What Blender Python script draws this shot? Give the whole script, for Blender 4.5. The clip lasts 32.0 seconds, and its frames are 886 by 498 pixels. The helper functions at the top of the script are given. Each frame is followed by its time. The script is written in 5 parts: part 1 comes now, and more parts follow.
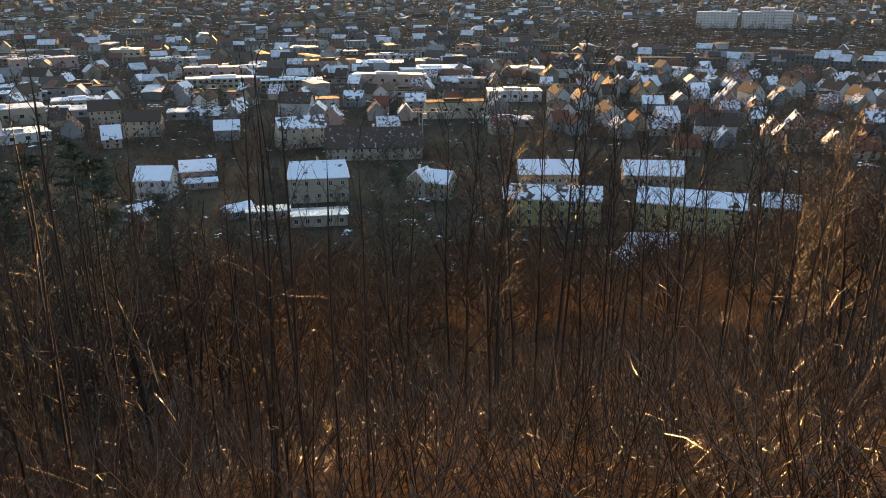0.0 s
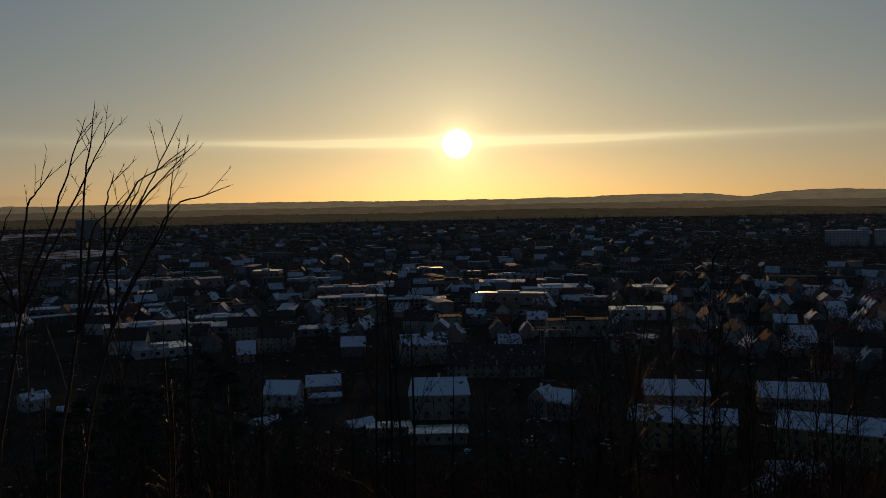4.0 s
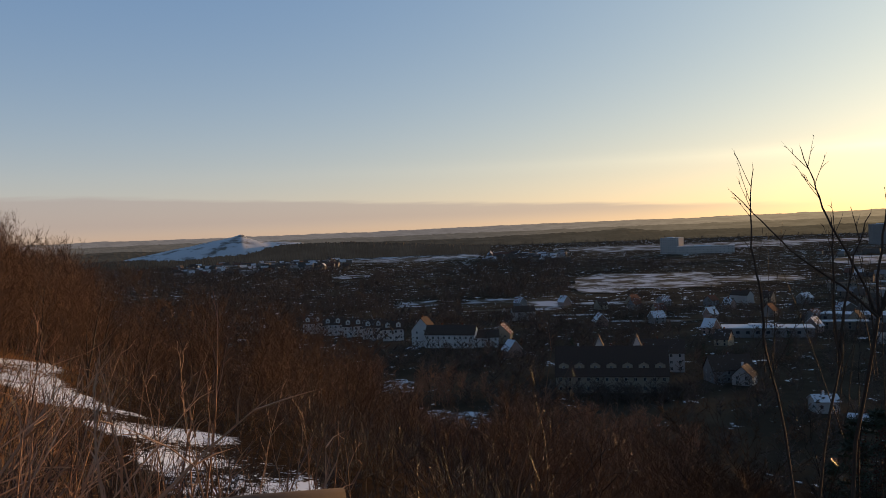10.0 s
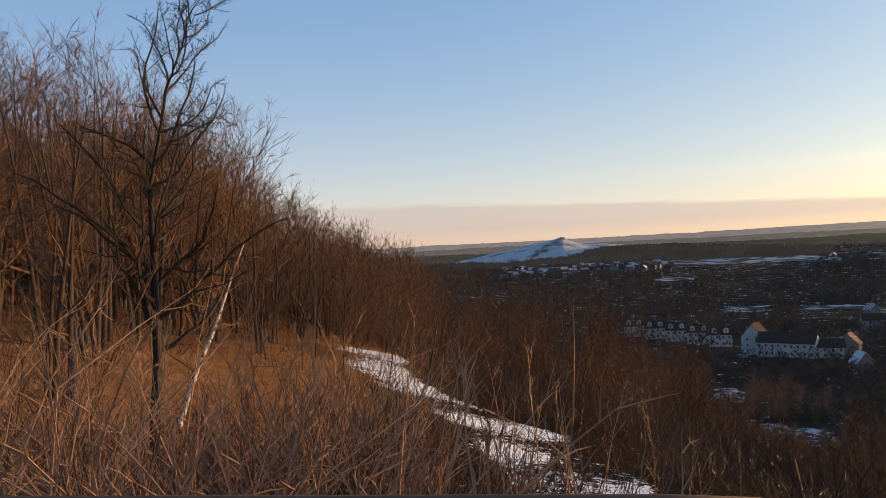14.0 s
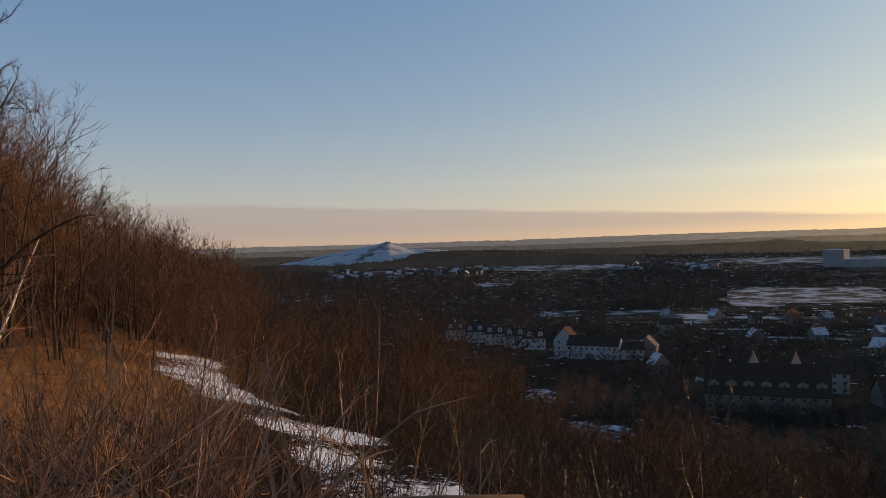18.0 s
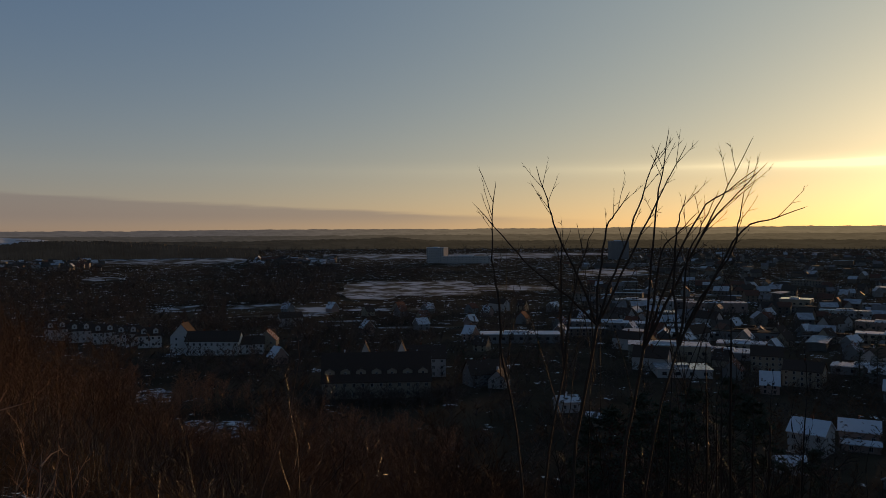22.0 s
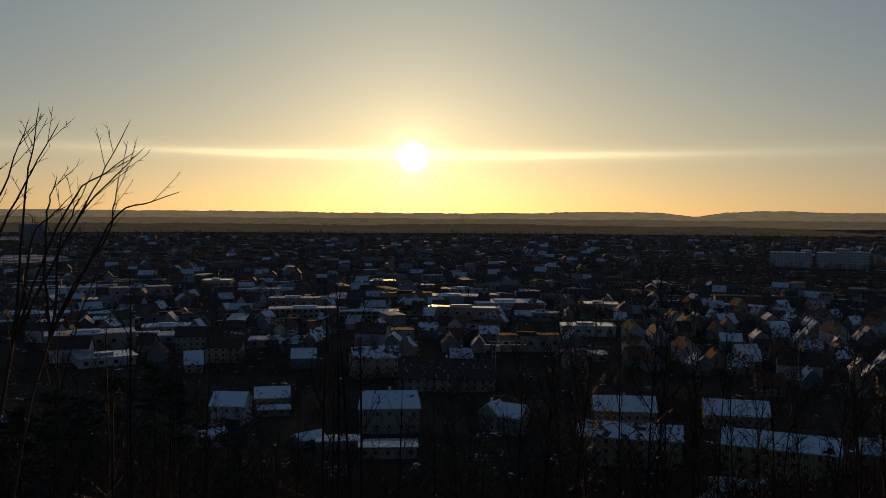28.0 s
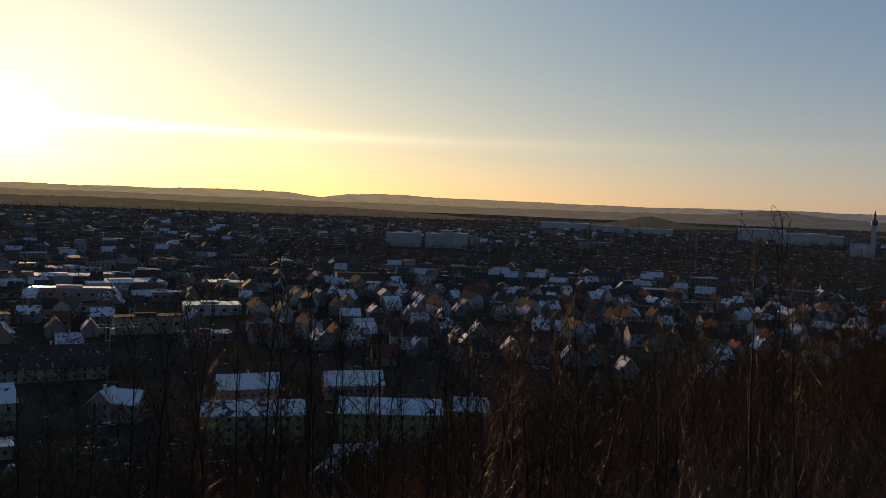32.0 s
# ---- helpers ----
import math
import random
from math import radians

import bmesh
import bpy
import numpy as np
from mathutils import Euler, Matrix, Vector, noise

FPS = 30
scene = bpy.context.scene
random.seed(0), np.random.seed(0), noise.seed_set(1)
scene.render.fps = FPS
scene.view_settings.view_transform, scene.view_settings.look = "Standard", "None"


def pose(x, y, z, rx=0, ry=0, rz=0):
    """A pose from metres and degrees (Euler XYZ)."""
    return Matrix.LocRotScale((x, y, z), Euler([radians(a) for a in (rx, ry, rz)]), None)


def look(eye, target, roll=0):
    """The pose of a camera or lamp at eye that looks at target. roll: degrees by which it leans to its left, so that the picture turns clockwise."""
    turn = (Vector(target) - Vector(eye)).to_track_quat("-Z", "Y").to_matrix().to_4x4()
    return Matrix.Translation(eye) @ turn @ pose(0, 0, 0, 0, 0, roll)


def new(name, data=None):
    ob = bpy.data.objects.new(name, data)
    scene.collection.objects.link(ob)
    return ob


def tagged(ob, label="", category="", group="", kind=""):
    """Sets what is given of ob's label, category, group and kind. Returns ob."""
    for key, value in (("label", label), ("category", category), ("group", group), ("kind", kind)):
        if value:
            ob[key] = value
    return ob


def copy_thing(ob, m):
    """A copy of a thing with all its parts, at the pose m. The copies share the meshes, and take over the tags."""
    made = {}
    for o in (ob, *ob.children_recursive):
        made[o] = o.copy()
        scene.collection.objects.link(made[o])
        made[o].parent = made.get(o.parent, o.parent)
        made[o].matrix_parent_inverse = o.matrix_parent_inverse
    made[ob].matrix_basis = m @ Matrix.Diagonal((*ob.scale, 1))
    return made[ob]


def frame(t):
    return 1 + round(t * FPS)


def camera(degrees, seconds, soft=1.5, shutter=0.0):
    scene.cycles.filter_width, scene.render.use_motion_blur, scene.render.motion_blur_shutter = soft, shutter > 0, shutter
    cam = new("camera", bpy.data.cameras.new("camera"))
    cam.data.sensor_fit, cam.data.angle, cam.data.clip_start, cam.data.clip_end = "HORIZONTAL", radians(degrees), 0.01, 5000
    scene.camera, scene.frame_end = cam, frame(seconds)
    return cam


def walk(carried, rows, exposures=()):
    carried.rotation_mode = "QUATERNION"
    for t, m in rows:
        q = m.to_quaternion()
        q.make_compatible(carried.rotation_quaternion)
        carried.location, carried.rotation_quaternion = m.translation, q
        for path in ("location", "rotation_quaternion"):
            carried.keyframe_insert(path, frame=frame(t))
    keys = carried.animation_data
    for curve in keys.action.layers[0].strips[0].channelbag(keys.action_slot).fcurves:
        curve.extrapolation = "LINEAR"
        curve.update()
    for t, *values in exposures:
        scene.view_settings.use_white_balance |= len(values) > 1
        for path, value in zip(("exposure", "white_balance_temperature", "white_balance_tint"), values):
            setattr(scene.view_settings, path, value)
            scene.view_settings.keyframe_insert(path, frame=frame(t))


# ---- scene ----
cam = camera(58.1, 32.0, 0.8)
PATH = [
    (0.0, 0.000, 0.500, 75.00, 71.30, 0.04, -0.00),
    (0.5, -0.005, 0.500, 75.00, 73.81, 0.04, 0.54),
    (1.0, -0.012, 0.500, 75.00, 76.64, 0.07, 1.34),
    (1.5, -0.019, 0.500, 75.00, 78.90, 0.34, 2.17),
    (2.0, -0.032, 0.499, 75.00, 81.44, 0.78, 3.62),
    (2.5, -0.041, 0.498, 75.00, 83.35, 1.17, 4.70),
    (4.5, -0.100, 0.490, 75.00, 87.47, 0.90, 11.53),
    (5.0, -0.133, 0.482, 75.00, 87.72, 0.84, 15.42),
    (5.5, -0.158, 0.474, 75.00, 87.78, 0.97, 18.46),
    (6.0, -0.182, 0.466, 75.00, 87.73, 1.04, 21.39),
    (6.5, -0.209, 0.454, 75.00, 87.77, 1.03, 24.65),
    (7.0, -0.245, 0.436, 75.00, 87.97, 1.33, 29.39),
    (7.5, -0.284, 0.412, 75.00, 88.41, 1.62, 34.61),
    (8.0, -0.333, 0.373, 75.00, 88.57, 1.80, 41.80),
    (8.5, -0.367, 0.340, 75.00, 88.56, 1.89, 47.23),
    (9.0, -0.395, 0.306, 75.00, 88.61, 1.74, 52.22),
    (9.5, -0.420, 0.272, 75.00, 88.76, 2.03, 57.06),
    (10.0, -0.439, 0.240, 75.00, 88.89, 2.27, 61.37),
    (10.5, -0.453, 0.213, 75.00, 89.11, 2.65, 64.85),
    (11.0, -0.462, 0.191, 75.00, 89.44, 2.28, 67.51),
    (11.5, -0.471, 0.168, 75.00, 89.81, 2.15, 70.34),
    (12.0, -0.478, 0.146, 75.00, 89.89, 2.28, 73.01),
    (12.5, -0.487, 0.114, 75.00, 89.82, 2.41, 76.85),
    (13.0, -0.492, 0.087, 75.00, 89.51, 2.17, 79.94),
    (13.5, -0.496, 0.062, 75.00, 89.83, 3.01, 82.92),
    (15.5, -0.498, 0.044, 75.00, 90.18, 2.77, 84.96),
    (16.0, -0.496, 0.062, 75.00, 90.37, 2.67, 82.87),
    (16.5, -0.493, 0.082, 75.00, 90.55, 2.45, 80.60),
    (17.0, -0.490, 0.100, 75.00, 90.40, 2.23, 78.41),
    (17.5, -0.483, 0.130, 75.00, 89.98, 1.92, 74.90),
    (18.0, -0.474, 0.158, 75.00, 89.83, 1.63, 71.61),
    (18.5, -0.462, 0.192, 75.00, 89.80, 1.35, 67.44),
    (19.0, -0.450, 0.218, 75.00, 89.61, 1.44, 64.09),
    (19.5, -0.437, 0.244, 75.00, 89.43, 1.56, 60.82),
    (20.0, -0.424, 0.265, 75.00, 89.44, 1.51, 57.97),
    (20.5, -0.406, 0.291, 75.00, 89.46, 1.14, 54.37),
    (21.0, -0.393, 0.309, 75.00, 89.49, 0.85, 51.88),
    (21.5, -0.375, 0.331, 75.00, 89.30, 0.59, 48.55),
    (22.0, -0.353, 0.354, 75.00, 88.98, 0.24, 44.99),
    (22.5, -0.329, 0.376, 75.00, 88.42, 0.20, 41.18),
    (23.0, -0.309, 0.393, 75.00, 87.99, 0.20, 38.10),
    (23.5, -0.279, 0.415, 75.00, 88.25, 0.26, 33.87),
    (24.0, -0.251, 0.433, 75.00, 88.64, 0.23, 30.10),
    (24.5, -0.226, 0.446, 75.00, 88.83, 0.28, 26.81),
    (25.0, -0.203, 0.457, 75.00, 88.96, 0.16, 23.90),
    (25.5, -0.179, 0.467, 75.00, 88.85, -0.14, 20.95),
    (27.5, -0.078, 0.494, 75.00, 88.60, 0.14, 9.03),
    (28.0, -0.046, 0.498, 75.00, 87.85, -0.36, 5.33),
    (28.5, -0.016, 0.500, 75.00, 87.35, -0.75, 1.83),
    (29.0, 0.016, 0.500, 75.00, 87.12, -0.99, -1.89),
    (29.5, 0.039, 0.498, 75.00, 87.01, -1.06, -4.51),
    (30.0, 0.068, 0.495, 75.00, 87.18, -1.18, -7.82),
    (30.5, 0.094, 0.491, 75.00, 87.27, -1.45, -10.78),
    (31.0, 0.119, 0.486, 75.00, 87.35, -1.65, -13.77),
    (31.5, 0.145, 0.478, 75.00, 87.22, -2.04, -16.91),
    (32.0, 0.179, 0.467, 75.00, 86.89, -2.29, -20.98),
]
EXPOSURES = [(0.0, 1.95, 8800, 10), (1.0, 1.32, 8800, 10), (2.0, 0.25, 7600, 10), (2.5, -0.8, 6500, 10), (4.5, -1.9, 6500, 10), (6.0, -1.95, 6500, 10), (6.5, -1.65, 6500, 10), (7.0, -1.15, 6500, 10), (8.0, -0.85, 6500, 10), (9.0, -0.5, 6750, 10), (11.0, -0.05, 6750, 10), (12.0, 0.05, 6750, 10),
             (13.0, 0.3, 6750, 10), (16.0, 0.35, 6950, 12), (18.0, -0.25, 6750, 10), (19.0, -0.55, 6750, 10), (20.0, -0.65, 6750, 10), (21.0, -1.32, 6750, 10), (22.0, -1.22, 6750, 10), (23.0, -1.5, 6750, 10), (24.0, -2.1, 6500, 10), (25.0, -2.1, 6500, 10), (28.0, -1.5, 6500, 10), (30.0, -1.2, 6600, 11), (32.0, -0.65, 6600, 11)]
walk(cam, [(t, pose(x, y, z, rx, ry, rz)) for t, x, y, z, rx, ry, rz in PATH], EXPOSURES)


def unit(yaw):
    """The level direction at yaw degrees left of the y axis."""
    a = radians(yaw)
    return Vector((-math.sin(a), math.cos(a), 0))


# ---- light and sky ----
SUN_YAW, SUN_ELEV = 7.5, 4.4
sun_dir = unit(SUN_YAW) * math.cos(radians(SUN_ELEV)) + Vector((0, 0, math.sin(radians(SUN_ELEV))))
sun_data = bpy.data.lights.new("sun", "SUN")
sun_data.energy, sun_data.angle, sun_data.color = 5.0, radians(0.6), (1.0, 0.56, 0.24)
sun = new("sun", sun_data)
sun.matrix_world = look(sun_dir * 100, (0, 0, 0))


class Net:
    """Short ways to write shader nodes."""

    def __init__(self, tree):
        self.t = tree
        tree.nodes.clear()

    def put(self, v, socket):
        if isinstance(v, bpy.types.NodeSocket):
            self.t.links.new(v, socket)
        elif v is not None:
            socket.default_value = v

    def node(self, kind, ins=None, operation=""):
        n = self.t.nodes.new(kind)
        if operation:
            n.operation = operation
        for k, v in (ins or {}).items():
            self.put(v, n.inputs[k])
        return n

    def math(self, op, a, b=None, c=None, clamp=False):
        n = self.node("ShaderNodeMath", {0: a, 1: b, 2: c}, op)
        n.use_clamp = clamp
        return n.outputs[0]

    def dot(self, a, b):
        return self.node("ShaderNodeVectorMath", {0: a, 1: b}, operation="DOT_PRODUCT").outputs["Value"]

    def mix(self, f, a, b, kind="MIX"):
        n = self.node("ShaderNodeMix")
        n.data_type, n.blend_type = "RGBA", kind
        self.put(f, n.inputs[0]), self.put(a, n.inputs[6]), self.put(b, n.inputs[7])
        return n.outputs[2]

    def noise(self, scale, detail=4.0, rough=0.55, vec=None):
        n = self.node("ShaderNodeTexNoise", {"Vector": vec, "Scale": scale, "Detail": detail, "Roughness": rough})
        return n.outputs["Fac"]

    def span(self, v, lo, hi, a=0.0, b=1.0, smooth=True):
        n = self.node("ShaderNodeMapRange", {"Value": v, "From Min": lo, "From Max": hi, "To Min": a, "To Max": b})
        n.interpolation_type = "SMOOTHSTEP" if smooth else "LINEAR"
        return n.outputs[0]


def rgb(r, g, b):
    return (r, g, b, 1.0)


world = bpy.data.worlds.new("sky")
scene.world = world
world.use_nodes = True
w = Net(world.node_tree)
sky = w.node("ShaderNodeTexSky")
sky.sky_type, sky.sun_disc, sky.sun_elevation, sky.sun_rotation = "NISHITA", False, radians(SUN_ELEV), radians(-SUN_YAW)
sky.altitude, sky.air_density, sky.dust_density, sky.ozone_density = 450.0, 1.0, 1.2, 2.0
way = w.node("ShaderNodeTexCoord").outputs["Generated"]
up = w.math("MULTIPLY", w.math("ARCSINE", w.dot(way, (0, 0, 1))), 57.29578)
from_sun = w.math("MULTIPLY", w.math("ARCCOSINE", w.math("MINIMUM", w.dot(way, tuple(sun_dir)), 0.999999)), 57.29578)
# azimuth in degrees left of the y axis
yaw_now = w.math("MULTIPLY", w.math("ARCTAN2", w.math("MULTIPLY", w.dot(way, (1, 0, 0)), -1.0), w.dot(way, (0, 1, 0))), 57.29578)
off_sun = w.math("ABSOLUTE", w.math("SUBTRACT", yaw_now, SUN_YAW))
near_sun = w.math("EXPONENT", w.math("MULTIPLY", w.math("POWER", w.math("DIVIDE", off_sun, 36.5), 1.9), -1.0))
# clear air: blue above, pale in the middle, warm low down, brighter and warmer towards the sun
height = w.math("MAXIMUM", up, 0.0)
low = w.math("EXPONENT", w.math("MULTIPLY", height, -0.33))
low2 = w.math("EXPONENT", w.math("MULTIPLY", height, -0.10))
cool = w.mix(low2, rgb(0.083, 0.20, 0.44), rgb(0.50, 0.59, 0.60))
cool = w.mix(low, cool, rgb(0.62, 0.42, 0.30))
warm = w.mix(low2, rgb(0.42, 0.57, 0.66), rgb(1.45, 1.36, 0.88))
warm = w.mix(low, warm, rgb(2.4, 1.42, 0.50))
air = w.mix(near_sun, cool, warm)
dim = w.node("ShaderNodeVectorMath", {0: air, 3: w.span(up, 17.0, 60.0, 1.0, 0.44)}, operation="SCALE")
air = dim.outputs[0]
# a low bank of mauve haze cloud that thins towards the sun
top = w.span(yaw_now, 20.0, 85.0, 0.4, 3.3, smooth=False)
ragged = w.math("MULTIPLY", w.math("SUBTRACT", w.noise(3.0, 3.0, 0.5, w.node("ShaderNodeVectorMath", {0: way, 1: (4.0, 4.0, 60.0)}, operation="MULTIPLY").outputs[0]), 0.5), 0.5)
edge = w.math("ADD", w.math("SUBTRACT", top, up), ragged)
bank = w.math("MULTIPLY", w.span(edge, -0.12, 0.25), w.span(up, 0.4, 1.5, 0.45, 1.0))
bank = w.math("MULTIPLY", bank, w.span(yaw_now, 28.0, 50.0, 0.0, 0.72))
air = w.mix(bank, air, rgb(0.40, 0.33, 0.35))
# the thin bright streak of cloud at the sun's height
band = w.math("ADD", w.math("SUBTRACT", up, SUN_ELEV + 0.15), w.math("MULTIPLY", ragged, 0.5))
thin = w.math("EXPONENT", w.math("MULTIPLY", w.math("POWER", w.math("ABSOLUTE", w.math("DIVIDE", band, 0.19)), 2.0), -1.0))
soft_band = w.math("EXPONENT", w.math("MULTIPLY", w.math("POWER", w.math("ABSOLUTE", w.math("DIVIDE", band, 0.5)), 2.0), -1.0))
thin = w.math("MULTIPLY", thin, w.math("EXPONENT", w.math("DIVIDE", off_sun, -5.2)))
soft_band = w.math("MULTIPLY", soft_band, w.math("EXPONENT", w.math("DIVIDE", off_sun, -14.0)))
light = w.math("ADD", w.math("MULTIPLY", thin, 11.0), w.math("MULTIPLY", soft_band, 1.0))
air = w.mix(1.0, air, w.mix(light, rgb(0, 0, 0), rgb(1.0, 0.83, 0.46)), "ADD")
# the sun behind the haze: disc and aureole
disc = w.math("MULTIPLY", w.span(from_sun, 0.75, 1.15, 1.0, 0.0), 14.0)
glow = w.math("ADD", w.math("MULTIPLY", w.math("EXPONENT", w.math("DIVIDE", from_sun, -0.75)), 5.0),
              w.math("MULTIPLY", w.math("EXPONENT", w.math("DIVIDE", from_sun, -5.0)), 0.9))
glow = w.math("ADD", glow, w.math("MULTIPLY", w.math("EXPONENT", w.math("DIVIDE", from_sun, -14.0)), 0.22))
bright = w.node("ShaderNodeVectorMath", {0: (1.0, 0.79, 0.40), 3: w.math("ADD", disc, glow)}, operation="SCALE")
air = w.mix(1.0, air, bright.outputs[0], "ADD")
base = w.node("ShaderNodeBackground", {"Color": sky.outputs[0], "Strength": 0.05})
veil = w.node("ShaderNodeBackground", {"Color": air, "Strength": 1.0})
out = w.node("ShaderNodeOutputWorld")
w.t.links.new(w.node("ShaderNodeAddShader", {0: base.outputs[0], 1: veil.outputs[0]}).outputs[0], out.inputs[0])


# ---- materials ----
def surface(name, base, rough=0.85, var=0.3, scale=1.5, bump=0.3, metal=0.0, second=None, share=(0.45, 0.6), big=0.15, gloss=0.5, random_mix=0.0):
    """A plain surface with grain, stains at a larger scale, and a second colour in patches."""
    m = bpy.data.materials.new(name)
    m.use_nodes = True
    n = Net(m.node_tree)
    at = n.node("ShaderNodeTexCoord").outputs["Object"]
    chance = n.node("ShaderNodeObjectInfo").outputs["Random"]
    shift = n.node("ShaderNodeVectorMath", {0: at, 1: n.node("ShaderNodeCombineXYZ", {0: n.math("MULTIPLY", chance, 57.0), 1: n.math("MULTIPLY", chance, 91.0)}).outputs[0]}, operation="ADD").outputs[0]
    grain, stain = n.noise(scale, 6.0, 0.65, shift), n.noise(scale * big, 3.0, 0.5, shift)
    dark, pale = [rgb(*[min(1.0, c * k) for c in base]) for k in (1 - var, 1 + var)]
    colour = n.mix(grain, dark, pale)
    if second:
        part_of = n.span(n.math("ADD", n.math("ADD", n.math("MULTIPLY", grain, 0.35), n.math("MULTIPLY", stain, 0.65)), n.math("MULTIPLY", n.math("SUBTRACT", chance, 0.5), random_mix)), share[0], share[1])
        colour = n.mix(part_of, colour, rgb(*second))
    else:
        colour = n.mix(n.span(stain, 0.35, 0.7, 0.0, 0.35), colour, rgb(*[c * 0.6 for c in base]))
    rise = n.node("ShaderNodeBump", {"Strength": bump, "Distance": 0.05 / max(scale, 0.2), "Height": grain})
    b = n.node("ShaderNodeBsdfPrincipled", {"Base Color": colour, "Roughness": n.span(grain, 0.2, 0.8, max(0.05, rough - 0.1), min(1.0, rough + 0.1)),
                                            "Metallic": metal, "Specular IOR Level": gloss, "Normal": rise.outputs[0]})
    n.t.links.new(b.outputs[0], n.node("ShaderNodeOutputMaterial").inputs[0])
    return m


SNOW = (0.78, 0.82, 0.88)
BARK = surface("bark_grey_brown", (0.065, 0.048, 0.036), 0.8, 0.4, 9.0, 0.6, gloss=0.12)
TWIG = surface("twig_brown", (0.22, 0.118, 0.07), 0.55, 0.35, 6.0, 0.2, gloss=0.22)
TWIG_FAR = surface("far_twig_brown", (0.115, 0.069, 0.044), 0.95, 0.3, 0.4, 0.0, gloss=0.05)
# darker copy of the brown twig: backlit shade is put into its colour
TWIG_SHADED = surface("twig_brown_shaded", (0.062, 0.044, 0.032), 0.5, 0.35, 6.0, 0.2, gloss=0.3)
# greyer copy of the far twig: valley haze is put into its colour
TWIG_VALLEY = surface("valley_twig_hazed", (0.115, 0.09, 0.075), 0.95, 0.35, 0.1, 0.0, gloss=0.0)
# redder copy of the far twig: low sunlight is put into its colour
TWIG_RED_LIT = surface("wood_twig_red_sunlit", (0.15, 0.092, 0.060), 0.95, 0.35, 0.4, 0.0, gloss=0.05)
# darker copy of the far twig: shade on the sunward slope is painted in
TWIG_BANK = surface("bank_twig_shaded", (0.070, 0.042, 0.027), 0.9, 0.35, 0.4, 0.0, gloss=0.05)
# palest copy, for the foot wood: side light painted into its colour
TWIG_WOOD = surface("wood_twig_warm_sunlit", (0.24, 0.148, 0.10), 0.95, 0.35, 0.4, 0.0, gloss=0.0)
TWIG_DEEP = surface("twig_deep_brown", (0.040, 0.021, 0.011), 0.38, 0.4, 6.0, 0.1, gloss=0.22)
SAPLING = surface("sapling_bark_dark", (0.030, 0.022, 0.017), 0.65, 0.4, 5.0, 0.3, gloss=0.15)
BRAMBLE = surface("bramble_stem_red_brown", (0.15, 0.066, 0.038), 0.5, 0.35, 6.0, 0.2, gloss=0.25)
TWIG_PALE = surface("dry_stalk_straw", (0.38, 0.23, 0.14), 0.6, 0.35, 7.0, 0.2, gloss=0.2)
BIRCH = surface("birch_bark_white", (0.62, 0.58, 0.52), 0.6, 0.2, 4.0, 0.3, second=(0.08, 0.07, 0.06), share=(0.56, 0.6), big=0.8)
NEEDLE = surface("pine_needle_dark_green", (0.035, 0.045, 0.022), 0.7, 0.4, 3.0, 0.0)
LEAF = surface("withered_leaf_rust", (0.065, 0.028, 0.018), 0.8, 0.4, 5.0, 0.1, gloss=0.1)
GRASS = surface("dry_grass_ochre", (0.38, 0.20, 0.09), 0.7, 0.4, 4.0, 0.0)
PLANK = surface("weathered_rail_wood", (0.10, 0.07, 0.048), 0.75, 0.45, 14.0, 0.8, gloss=0.15)
FIELD_SNOW = surface("field_snow", (0.46, 0.48, 0.53), 0.8, 0.1, 0.10, 0.2, second=(0.06, 0.05, 0.035), share=(0.42, 0.55), big=0.3, gloss=0.05)
SNOW_GRASS = surface("snow_over_grass", (0.55, 0.58, 0.63), 0.8, 0.2, 0.5, 0.0, second=(0.05, 0.035, 0.02), share=(0.46, 0.56), big=0.4, gloss=0.0)
ROOF_SNOW = surface("roof_snow_patchy", (0.56, 0.58, 0.62), 0.75, 0.15, 0.6, 0.2, second=(0.08, 0.06, 0.05), share=(0.53, 0.60), big=0.5, random_mix=0.12, gloss=0.15)
ROOF_WHITE = surface("roof_snow_unbroken", (0.60, 0.63, 0.68), 0.75, 0.12, 0.7, 0.2, second=(0.12, 0.09, 0.08), share=(0.64, 0.72), big=0.5, random_mix=0.1, gloss=0.1)
ROOF_WET = surface("roof_sheet_wet", (0.30, 0.30, 0.32), 0.22, 0.2, 1.5, 0.1, second=(0.55, 0.58, 0.62), share=(0.52, 0.6), big=0.4, gloss=0.55)
ROOF_DARK = surface("roof_tile_dark", (0.070, 0.050, 0.040), 0.9, 0.35, 2.5, 0.3, second=(0.42, 0.44, 0.48), share=(0.64, 0.72), big=0.3, random_mix=0.16, gloss=0.08)
ROOF_RED = surface("roof_tile_red", (0.14, 0.06, 0.04), 0.9, 0.35, 2.5, 0.3, gloss=0.08, second=(0.5, 0.53, 0.58), share=(0.55, 0.62), big=0.4, random_mix=0.3)
WALL_BRIGHT = surface("render_bright_white", (0.54, 0.52, 0.49), 0.9, 0.08, 0.8, 0.1, gloss=0.1)
WALL_WHITE = surface("render_white", (0.38, 0.36, 0.34), 0.9, 0.1, 0.8, 0.15, gloss=0.15)
WALL_CREAM = surface("render_cream", (0.29, 0.245, 0.185), 0.9, 0.12, 0.8, 0.15, gloss=0.15)
WALL_YELLOW = surface("render_yellow", (0.31, 0.25, 0.12), 0.9, 0.12, 0.8, 0.15, gloss=0.15)
WALL_PINK = surface("render_pink", (0.31, 0.215, 0.18), 0.9, 0.12, 0.8, 0.15, gloss=0.15)
WALL_GREY = surface("render_grey", (0.20, 0.195, 0.19), 0.9, 0.12, 0.8, 0.15, gloss=0.15)
